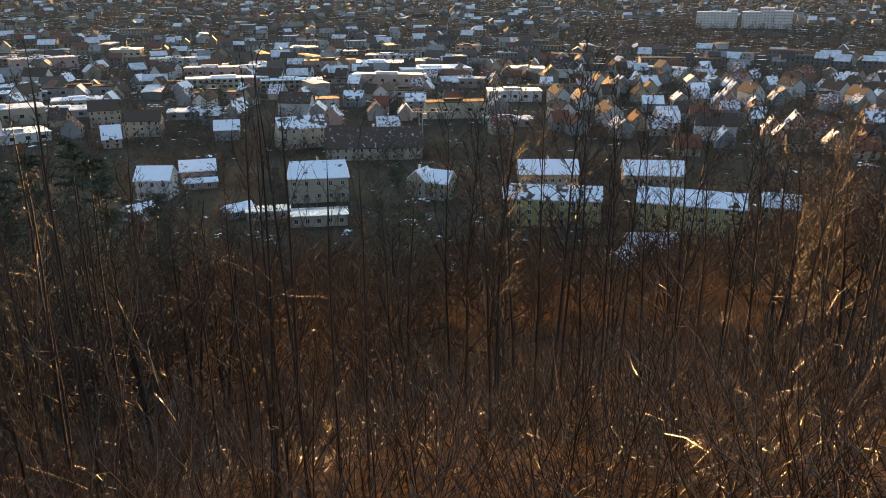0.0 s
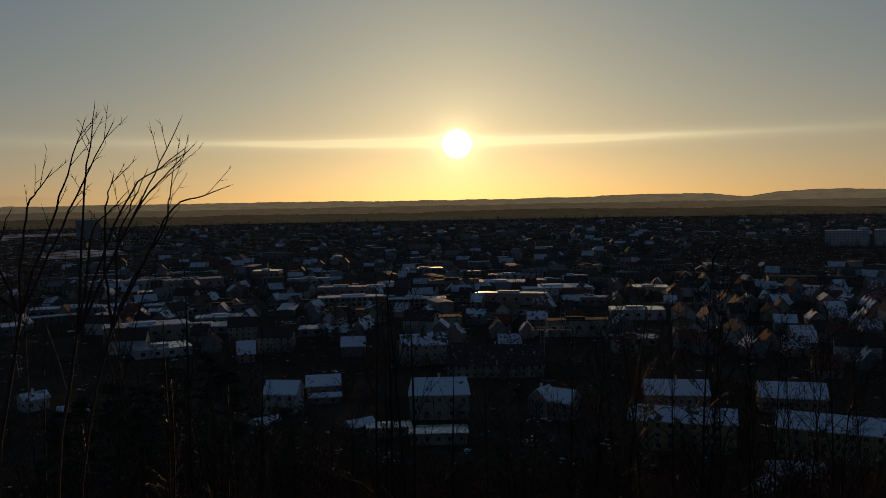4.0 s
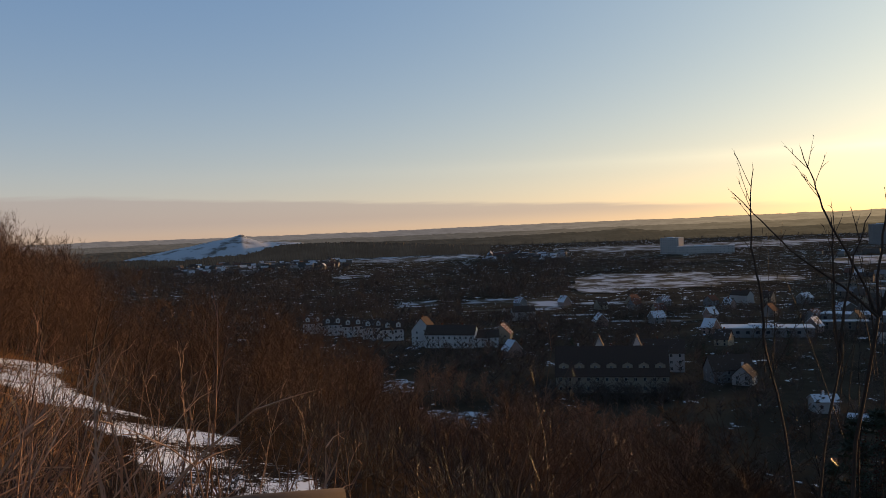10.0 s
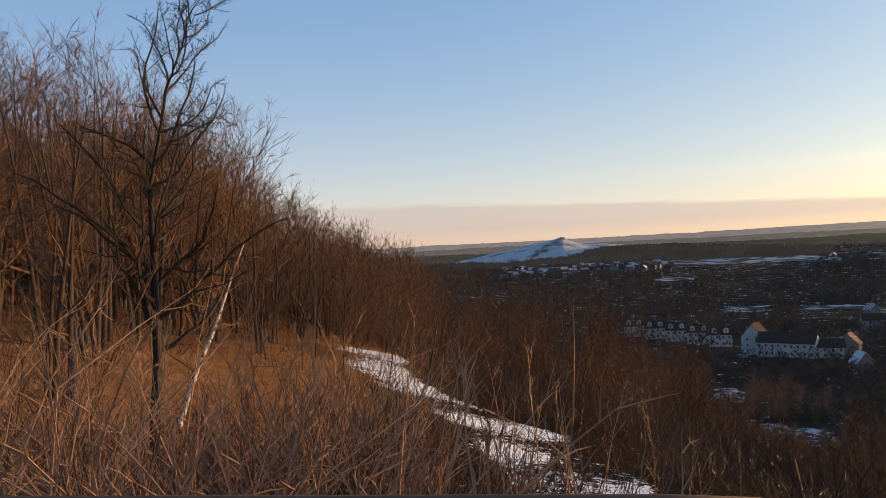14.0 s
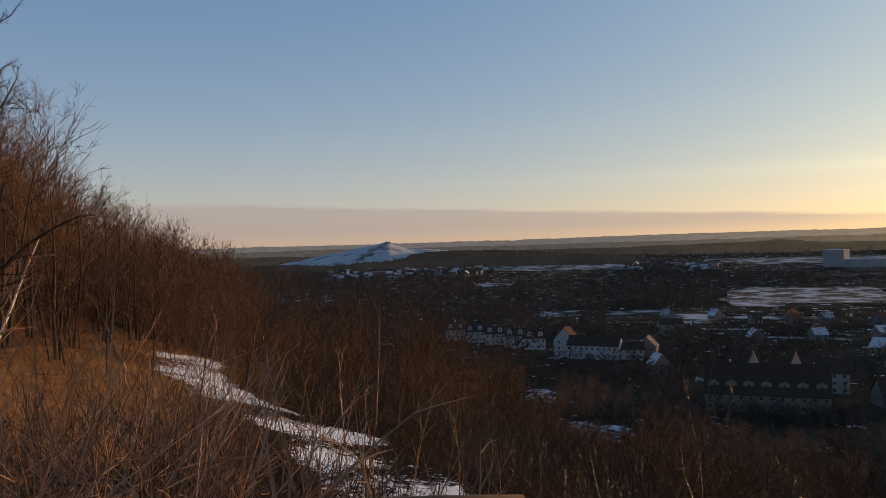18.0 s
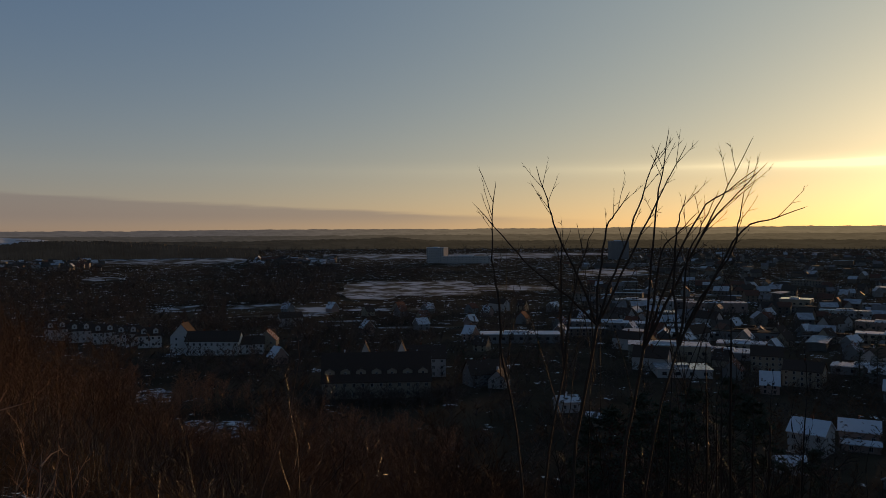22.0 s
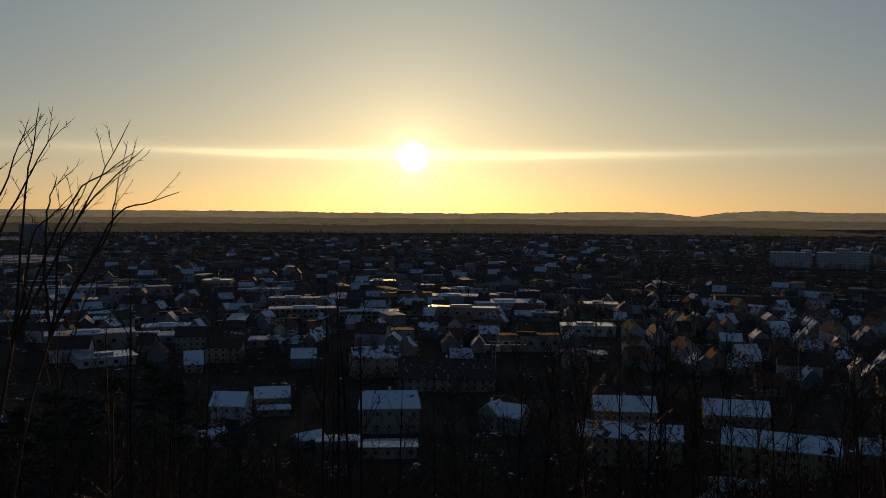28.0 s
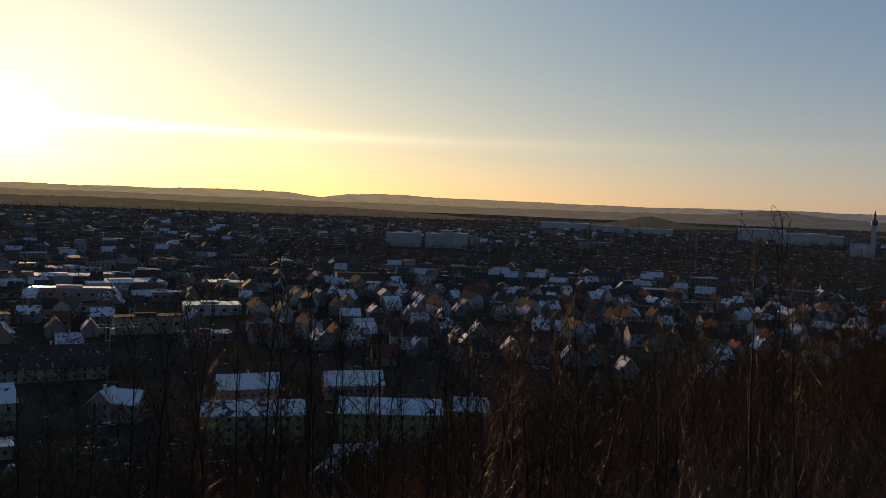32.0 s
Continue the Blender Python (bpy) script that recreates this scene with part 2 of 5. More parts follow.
# far panes paler: the haze before them is put into the glass colour
GLASS_PALE = surface("window_glass_hazed", (0.15, 0.15, 0.16), 0.3, 0.2, 0.5, 0.0, gloss=0.4)
GLASS = surface("window_glass_dark", (0.025, 0.03, 0.035), 0.12, 0.2, 0.5, 0.0, gloss=0.8)
FRAME_PAINT = surface("window_frame_white", (0.36, 0.35, 0.33), 0.6, 0.05, 3.0, 0.0)
METAL = surface("steel_grey", (0.25, 0.25, 0.26), 0.45, 0.2, 2.0, 0.1, metal=0.6)
COPPER = surface("spire_patina_dark", (0.06, 0.075, 0.07), 0.5, 0.2, 1.0, 0.1)


def land_material():
    """Leaf litter and dry grass near by, fields and gardens further out, snow where the mask and the noise allow it."""
    m = bpy.data.materials.new("land")
    m.use_nodes = True
    n = Net(m.node_tree)
    at = n.node("ShaderNodeNewGeometry").outputs["Position"]
    fine, mid, wide = n.noise(6.0, 6.0, 0.7, at), n.noise(0.35, 5.0, 0.6, at), n.noise(0.012, 5.0, 0.6, at)
    litter = n.mix(n.span(fine, 0.3, 0.7), rgb(0.014, 0.010, 0.007), rgb(0.048, 0.030, 0.018))
    turf = n.mix(n.span(fine, 0.3, 0.7), rgb(0.07, 0.035, 0.016), rgb(0.32, 0.155, 0.065))
    turf = n.mix(n.span(mid, 0.4, 0.65), turf, rgb(0.25, 0.125, 0.05))
    meadow = n.node("ShaderNodeAttribute")
    meadow.attribute_name = "turf"
    litter = n.mix(meadow.outputs["Fac"], litter, turf)
    field = n.mix(n.span(wide, 0.35, 0.65), rgb(0.04, 0.032, 0.024), rgb(0.085, 0.066, 0.046))
    valley, lying = n.node("ShaderNodeAttribute"), n.node("ShaderNodeAttribute")
    valley.attribute_name, lying.attribute_name = "valley", "snow"
    town, mask = valley.outputs["Fac"], lying.outputs["Fac"]
    colour = n.mix(town, litter, field)
    level = n.math("ADD", n.math("MULTIPLY", fine, 0.45), n.math("ADD", n.math("MULTIPLY", mid, 0.4), n.math("MULTIPLY", wide, 0.15)))
    level = n.math("ADD", n.math("MULTIPLY", n.math("SUBTRACT", level, 0.5), 1.9), 0.5)
    garden = n.math("ADD", n.math("MULTIPLY", n.noise(0.07, 4.0, 0.6, at), 0.6), n.math("MULTIPLY", mid, 0.4))
    garden = n.math("ADD", n.math("MULTIPLY", n.math("SUBTRACT", garden, 0.5), 1.7), 0.5)
    level = n.mix(town, level, garden)
    cover = n.span(n.math("SUBTRACT", mask, level), -0.02, 0.05)
    colour = n.mix(cover, colour, rgb(*SNOW))
    rise = n.node("ShaderNodeBump", {"Strength": 0.15, "Distance": 0.03, "Height": fine})
    b = n.node("ShaderNodeBsdfPrincipled", {"Base Color": colour, "Roughness": 1.0, "Specular IOR Level": 0.0, "Normal": rise.outputs[0]})
    n.t.links.new(b.outputs[0], n.node("ShaderNodeOutputMaterial").inputs[0])
    return m


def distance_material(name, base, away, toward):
    """A far wooded ridge; its emission paints in kilometres of lit air, most below the sun."""
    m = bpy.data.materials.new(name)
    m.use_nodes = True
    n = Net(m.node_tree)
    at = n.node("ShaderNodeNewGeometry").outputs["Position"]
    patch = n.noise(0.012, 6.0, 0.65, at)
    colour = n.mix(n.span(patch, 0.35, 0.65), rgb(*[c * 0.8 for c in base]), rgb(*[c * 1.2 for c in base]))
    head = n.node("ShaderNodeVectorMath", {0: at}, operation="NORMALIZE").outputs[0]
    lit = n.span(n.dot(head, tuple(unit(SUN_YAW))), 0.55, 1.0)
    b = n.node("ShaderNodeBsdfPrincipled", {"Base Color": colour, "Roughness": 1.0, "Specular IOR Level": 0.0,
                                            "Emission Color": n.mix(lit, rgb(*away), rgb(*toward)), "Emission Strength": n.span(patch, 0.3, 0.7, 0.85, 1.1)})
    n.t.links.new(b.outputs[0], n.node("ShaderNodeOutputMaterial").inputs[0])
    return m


# ---- mesh helpers ----
def mesh_of(name, verts, faces, material, smooth=False):
    me = bpy.data.meshes.new(name)
    me.from_pydata([tuple(v) for v in verts], [], faces)
    me.materials.append(material)
    if smooth:
        me.polygons.foreach_set("use_smooth", [True] * len(me.polygons))
    me.update()
    return me


def piece(name, me, parent, label="", m=None):
    ob = new(name, me)
    ob.parent = parent
    if m is not None:
        ob.matrix_basis = m
    return tagged(ob, label)


def box(x0, y0, z0, x1, y1, z1):
    v = [(x0, y0, z0), (x1, y0, z0), (x1, y1, z0), (x0, y1, z0), (x0, y0, z1), (x1, y0, z1), (x1, y1, z1), (x0, y1, z1)]
    return v, [(0, 3, 2, 1), (4, 5, 6, 7), (0, 1, 5, 4), (1, 2, 6, 5), (2, 3, 7, 6), (3, 0, 4, 7)]


def join(*solids):
    verts, faces = [], []
    for v, f in solids:
        k = len(verts)
        verts += list(v)
        faces += [tuple(i + k for i in q) for q in f]
    return verts, faces


# ---- the land ----
FALL = unit(15.0)


def ease(v, lo, hi):
    u = min(1.0, max(0.0, (v - lo) / (hi - lo)))
    return u * u * (3 - 2 * u)


def land(x, y):
    """The height of the ground: the viewpoint's slope, the valley floor, and the rise beyond the town."""
    s, r = x * FALL.x + y * FALL.y, math.hypot(x, y)
    side = -x * FALL.y + y * FALL.x
    if s < 0:
        hill = 72.7 - 0.20 * s
    elif s < 12:
        hill = 72.7 - 0.22 * s
    else:
        hill = 72.7 - 2.64 - 0.41 * (s - 12)
    # straight ahead and to the right the bank falls away more steeply
    steep = 72.7 - 0.5 * s if s < 40 else 52.7 - 0.365 * (s - 40)
    if s > 0:
        yaw = math.degrees(math.atan2(-x, y))
        hill += (steep - hill) * (1 - ease(yaw, 46, 66))
    hill = min(hill, 120.0)
    # the hill's shoulder ends some way off to either side
    hill *= 1.0 - 0.98 * ease(r, 260.0, 900.0) * ease(s, -500.0, 60.0)
    hill += 1.1 * noise.noise((x * 0.05, y * 0.05, 3.1)) * ease(r, 5, 25) + 0.25 * noise.noise((x * 0.33, y * 0.33, 7.7)) * ease(r, 3, 8)
    floor = 0.018 * max(0.0, r - 1300.0) + 1.5 * noise.noise((x * 0.004, y * 0.004, 0.5)) * ease(r, 300, 700)
    z = hill + math.log1p(math.exp(-abs(hill - floor) / 3.0)) * 3.0 if hill > floor else floor + math.log1p(math.exp(-abs(hill - floor) / 3.0)) * 3.0
    # the trodden terrace of the viewpoint
    return z + (73.4 - z) * (1 - ease(r, 1.7, 3.0))


def strip_line(r):
    """Heading of the snowy strip's middle at a distance, and its half width in degrees."""
    return 74.5 + 14.8 * ease(r, 10.5, 33.0) ** 0.75, 5.8 - 3.2 * ease(r, 11, 32)


def snow_mask(x, y):
    """How much snow lies: a strip along the shoulder, patches in gardens and fields."""
    r = math.hypot(x, y)
    yaw = math.degrees(math.atan2(-x, y))
    if r < 260:
        axis, half = strip_line(r)
        d = abs(yaw - axis)
        strip = (1.0 - ease(d, half * 0.75, half * 1.45)) * (0.86 + 0.3 * noise.noise((x * 0.45, y * 0.45, 6.1))) * ease(r, 8, 10.5) * (1 - ease(r, 38, 50))
        return max(0.62 * strip, 0.20 + 0.15 * ease(r, 100, 200))
    return 0.30 + 0.06 * ease(r, 320, 700)


def ground():
    rings = [0.0] + list(np.geomspace(0.7, 4990, 170))
    spokes = 400
    verts, snow, valley, turf = [(0, 0, land(0, 0))], [1e-3], [0.0], [0.0]
    for r in rings[1:]:
        for k in range(spokes):
            a = 2 * math.pi * k / spokes
            x, y = r * math.cos(a), r * math.sin(a)
            verts.append((x, y, land(x, y)))
            snow.append(snow_mask(x, y)), valley.append(ease(r, 150, 280)), turf.append(ease(math.degrees(math.atan2(-x, y)), 82, 92) * (1 - ease(math.degrees(math.atan2(-x, y)), 128, 165)) * (1 - ease(r, 45, 70)))
    faces = [(0, 1 + k, 1 + (k + 1) % spokes) for k in range(spokes)]
    for j in range(len(rings) - 2):
        p, q = 1 + j * spokes, 1 + (j + 1) * spokes
        faces += [(p + k, q + k, q + (k + 1) % spokes, p + (k + 1) % spokes) for k in range(spokes)]
    me = mesh_of("ground", verts, faces, land_material(), smooth=True)
    for key, values in (("snow", snow), ("valley", valley), ("turf", turf)):
        me.attributes.new(key, "FLOAT", "POINT").data.foreach_set("value", values)
    return tagged(new("ground", me), "hillside of leaf litter falling to a snow-dusted valley", "ground", kind="structure")


ground()


def at(yaw, r, z=None):
    p = unit(yaw) * r
    return Vector((p.x, p.y, land(p.x, p.y) if z is None else z))


# ---- far ridges and the snow-covered heap ----
def ridge(name, label, r0, r1, yaws, height, rough, material):
    """A wooded rise between two distances: height(yaw) is its crest, rough its tree-top unevenness."""
    cols, rows = 900, 12
    verts, faces = [], []
    for i in range(cols):
        yaw = yaws[0] + (yaws[1] - yaws[0]) * i / (cols - 1)
        for j in range(rows):
            u = j / (rows - 1)
            r = r0 + (r1 - r0) * u
            p = unit(yaw) * r
            foot = land(p.x, p.y) - 4
            crest = height(yaw)
            z = foot + max(0.0, crest - foot) * math.sin(min(u / 0.75, 1.0) * math.pi / 2) ** 0.8 * (1.0 if u < 0.8 else 1.0 - (u - 0.8) * 2.0)
            z += rough * noise.noise((yaw * 9.0, r * 0.02, 1.7)) + 0.6 * rough * noise.noise((yaw * 27.0, r * 0.05, 5.7))
            verts.append((p.x, p.y, z))
    for i in range(cols - 1):
        for j in range(rows - 1):
            a = i * rows + j
            faces.append((a, a + rows, a + rows + 1, a + 1))
    return tagged(new(name, mesh_of(name, verts, faces, material)), label, "hills", kind="structure")


def bump(v, c, w):
    return math.exp(-((v - c) / w) ** 2)


def crest_far(yaw):
    e = 0.42 + 0.14 * bump(yaw, -7, 5) - 0.22 * bump(yaw, -12.2, 1.3) + 0.18 * bump(yaw, -17, 4) + 0.10 * bump(yaw, -25, 6) + 0.06 * bump(yaw, 25, 8)
    e += 0.05 * noise.noise((yaw * 0.35, 0.3, 0)) + 0.03 * noise.noise((yaw * 1.1, 2.3, 0)) - 0.10 * ease(yaw, 52, 72) + 0.12 * bump(yaw, -45, 8)
    return 75 + 4850 * math.tan(radians(e))


def crest_mid(yaw):
    e = 0.02 + 0.06 * noise.noise((yaw * 0.2, 5.3, 0)) + 0.04 * noise.noise((yaw * 0.7, 9.3, 0)) - 0.05 * ease(yaw, 30, 60) + 0.16 * bump(yaw, -44, 5) + 0.36 * bump(yaw, -43.3, 2.2)
    return 75 + 3950 * math.tan(radians(e))


def crest_near(yaw):
    e = -0.42 + 0.10 * noise.noise((yaw * 0.12, 1.3, 0)) + 0.05 * noise.noise((yaw * 0.5, 7.3, 0)) - 0.35 * ease(yaw, -14, -24) + 0.15 * bump(yaw, 52, 5) + 0.55 * bump(yaw, -35.5, 1.9) + 0.2 * bump(yaw, 48.4, 1.8)
    return 75 + 3150 * math.tan(radians(e))


# the haze before each ridge is put into its glow
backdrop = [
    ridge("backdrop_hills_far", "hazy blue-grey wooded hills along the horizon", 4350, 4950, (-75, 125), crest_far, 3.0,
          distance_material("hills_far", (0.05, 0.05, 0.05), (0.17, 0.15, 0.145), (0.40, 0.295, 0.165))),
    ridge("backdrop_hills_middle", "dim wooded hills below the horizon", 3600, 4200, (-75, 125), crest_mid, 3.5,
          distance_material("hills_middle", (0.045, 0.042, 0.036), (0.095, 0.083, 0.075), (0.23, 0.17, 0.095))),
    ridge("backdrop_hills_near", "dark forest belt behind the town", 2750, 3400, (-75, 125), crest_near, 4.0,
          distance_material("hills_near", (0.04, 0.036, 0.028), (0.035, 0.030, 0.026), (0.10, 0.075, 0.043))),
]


# a nearer wood with a faint painted haze glow as well
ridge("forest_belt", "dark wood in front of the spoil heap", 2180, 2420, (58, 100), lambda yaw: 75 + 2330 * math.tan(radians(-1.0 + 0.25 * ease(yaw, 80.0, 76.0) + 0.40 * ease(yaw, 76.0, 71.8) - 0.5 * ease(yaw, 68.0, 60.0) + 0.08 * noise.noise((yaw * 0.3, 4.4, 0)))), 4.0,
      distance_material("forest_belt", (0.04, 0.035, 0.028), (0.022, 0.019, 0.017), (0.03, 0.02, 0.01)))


def heap():
    """The snow-covered spoil heap with its bare crest."""
    c, n = at(76.0, 2500), 70
    side, fore = unit(76.0 - 90), unit(76.0)
    verts, faces = [], []
    for i in range(n):
        for j in range(n):
            u, v = (i / (n - 1) - 0.5) * 2, (j / (n - 1) - 0.5) * 2
            x = u * 400
            line = [(-400, 0), (-297, 26), (-92, 62), (0, 80), (20, 85), (40, 73), (90, 60), (150, 58), (205, 52), (248, 0), (420, 0)]
            h = 0.0
            for (p0, h0), (p1, h1) in zip(line, line[1:]):
                if p0 <= x < p1:
                    h = h0 + (h1 - h0) * (x - p0) / (p1 - p0)
            h *= max(0.0, 1 - v * v) ** 0.8
            h += 2.5 * noise.noise((x * 0.02, v * 4, 0.2)) * min(1.0, h / 10)
            p = c + side * x + fore * (v * 260)
            verts.append((p.x, p.y, 13 + h - 2))
    for i in range(n - 1):
        for j in range(n - 1):
            a = i * n + j
            faces.append((a, a + n, a + n + 1, a + 1))
    m = surface("heap_snow", (0.42, 0.44, 0.48), 0.8, 0.12, 0.03, 0.2, second=(0.10, 0.085, 0.07), share=(0.50, 0.63), big=0.6)
    ob = tagged(new("snowy_hill", mesh_of("snowy_hill", verts, faces, m, True)), "long snow-covered spoil heap with a bare pointed crest", "hill")
    crown = c + side * 20
    v, f = join(*[box(crown.x + dx - 5, crown.y - 5, 86, crown.x + dx + 5, crown.y + 5, 93 + k) for dx, k in ((-12, 0), (0, 2), (9, 1))])
    piece("crest_scrub", mesh_of("crest_scrub", v, f, TWIG_FAR), ob, "dark scrub on the crest")


heap()


def field(yaw, r, wide, deep, label):
    """A flat field of snow between trees."""
    c, side, fore = at(yaw, r), unit(yaw - 90), unit(yaw)
    n, m = 40, 6
    verts, faces = [], []
    for j in range(m + 1):
        for i in range(n):
            a = 2 * math.pi * i / n
            k = j / m * (1 + 0.35 * noise.noise((math.cos(a) * 1.5 + yaw, math.sin(a) * 1.5, r * 0.01)))
            p = c + side * (math.copysign(abs(math.cos(a)) ** 0.6, math.cos(a)) * k * wide / 2) + fore * (math.copysign(abs(math.sin(a)) ** 0.6, math.sin(a)) * k * deep / 2)
            verts.append((p.x, p.y, land(p.x, p.y) + 0.6))
    for j in range(m):
        for i in range(n):
            faces.append((j * n + i, j * n + (i + 1) % n, (j + 1) * n + (i + 1) % n, (j + 1) * n + i))
    return tagged(new("snow_field", mesh_of("snow_field", verts, faces, FIELD_SNOW if r > 500 else SNOW_GRASS)), label, "snow field", "snow fields", "structure")


FIELDS = ((63.5, 2050, 330, 330), (45, 2200, 560, 330), (36, 2300, 360, 200), (47.5, 1130, 190, 300), (50.5, 960, 60, 110), (44.5, 1000, 70, 60), (40, 1120, 110, 120),
                           (54.3, 800, 42, 110), (63.5, 850, 44, 60), (58, 850, 60, 40), (49, 800, 90, 25), (33, 1500, 120, 200), (68, 1450, 60, 80), (26, 1000, 60, 50), (46.3, 645, 74, 14), (57.6, 756, 60, 16), (52.0, 700, 50, 12), (65.0, 392, 16, 34), (60.4, 318, 22, 30), (62.2, 330, 9, 14))
for yaw, r, wide, deep in FIELDS:
    field(yaw, r, wide, deep, "open snow-covered field below the woods")


# ---- bare trees and shrubs ----
def tube(V, F, pts, rads, n):
    """A tapered limb through pts; it ends in a point."""
    k0 = len(V)
    for i, p in enumerate(pts[:-1]):
        d = (pts[i + 1] - pts[max(0, i - 1)]).normalized()
        a = d.cross(Vector((0.31, 0.95, 0.17))).normalized()
        b = d.cross(a)
        for k in range(n):
            q = 2 * math.pi * k / n
            V.append(p + (a * math.cos(q) + b * math.sin(q)) * rads[i])
    V.append(pts[-1])
    m = len(pts) - 1
    for i in range(m - 1):
        for k in range(n):
            a, b = k0 + i * n + k, k0 + i * n + (k + 1) % n
            F.append((a, b, b + n, a + n))
    tip = k0 + m * n
    for k in range(n):
        F.append((k0 + (m - 1) * n + k, k0 + (m - 1) * n + (k + 1) % n, tip))


def limb(rng, p, d, length, segs, wander, lift):
    pts, d = [p.copy()], d.normalized()
    for i in range(segs):
        d = (d + Vector((rng.gauss(0, wander), rng.gauss(0, wander), rng.gauss(0, wander) + lift))).normalized()
        pts.append(pts[-1] + d * (length / segs))
    return pts


def along(pts, u):
    k = min(int(u * (len(pts) - 1)), len(pts) - 2)
    f = u * (len(pts) - 1) - k
    return pts[k].lerp(pts[k + 1], f), (pts[k + 1] - pts[k]).normalized()


def branch_out(rng, V, F, pts, rad, spec, level, least=0.0022):
    """Side shoots along a limb, level by level. spec: (count, reach, angle, segments, sides, lift, first)"""
    if level >= len(spec):
        return
    count, reach, angle, segs, sides, lift, first = spec[level]
    span_of = sum((pts[i + 1] - pts[i]).length for i in range(len(pts) - 1))
    for k in range(count):
        u = first + (0.97 - first) * (k + rng.random()) / count
        p, d = along(pts, u)
        turn = Matrix.Rotation(rng.uniform(0, 2 * math.pi) if level else k * 2.4 + rng.uniform(-0.5, 0.5), 3, d)
        out_to = turn @ d.orthogonal().normalized()
        a = angle * rng.uniform(0.75, 1.25) * (1.15 - 0.4 * u)
        length = span_of * reach * (1.12 - u * 0.8) * rng.uniform(0.65, 1.2)
        r = max(least * (1.5 - 0.25 * level), rad * (1 - u * 0.82) * 0.5)
        q = limb(rng, p, d * math.cos(a) + out_to * math.sin(a), length, segs, 0.2, lift)
        tube(V, F, q, [r * (1 - 0.75 * i / segs) for i in range(segs + 1)], sides)
        branch_out(rng, V, F, q, r, spec, level + 1, least)


def bare_tree(name, label, category, seed, height, rad, spec, stems=1, lean=0.04, spread=0.0, bark=None, twig=None, least=0.0022, spine=None, taper=1.0):
    """A leafless tree or shrub standing at the origin: one trunk or several stems, and a crown of limbs and twigs."""
    rng = random.Random(seed)
    tree = tagged(new(name), label, category)
    V, F, CV, CF = [], [], [], []
    for s in range(stems):
        a = rng.uniform(0, 2 * math.pi)
        tilt = spread * rng.uniform(0.3, 1.0)
        d = Vector((math.cos(a) * tilt, math.sin(a) * tilt, 1))
        h = height * (rng.uniform(0.6, 1.0) if stems > 1 else 1.0)
        pts = limb(rng, Vector((math.cos(a) * spread * 0.5 * (stems > 1), math.sin(a) * spread * 0.5 * (stems > 1), -0.4)), d, h + 0.4, 8, lean, 0.03)
        if spine:
            pts = [Vector(q) + Vector((rng.gauss(0, 0.02), rng.gauss(0, 0.02), 0)) for q in spine]
        tube(V, F, pts, [rad * (1 - 0.95 * i / (len(pts) - 1)) ** (1.5 if spine else taper) for i in range(len(pts))], 7 if rad > 0.05 else 4)
        branch_out(rng, CV, CF, pts, rad, spec, 0, least)
    piece("trunk", mesh_of("trunk", V, F, bark or BARK, True), tree)
    piece("crown", mesh_of("crown", CV, CF, twig or TWIG), tree)
    return tree


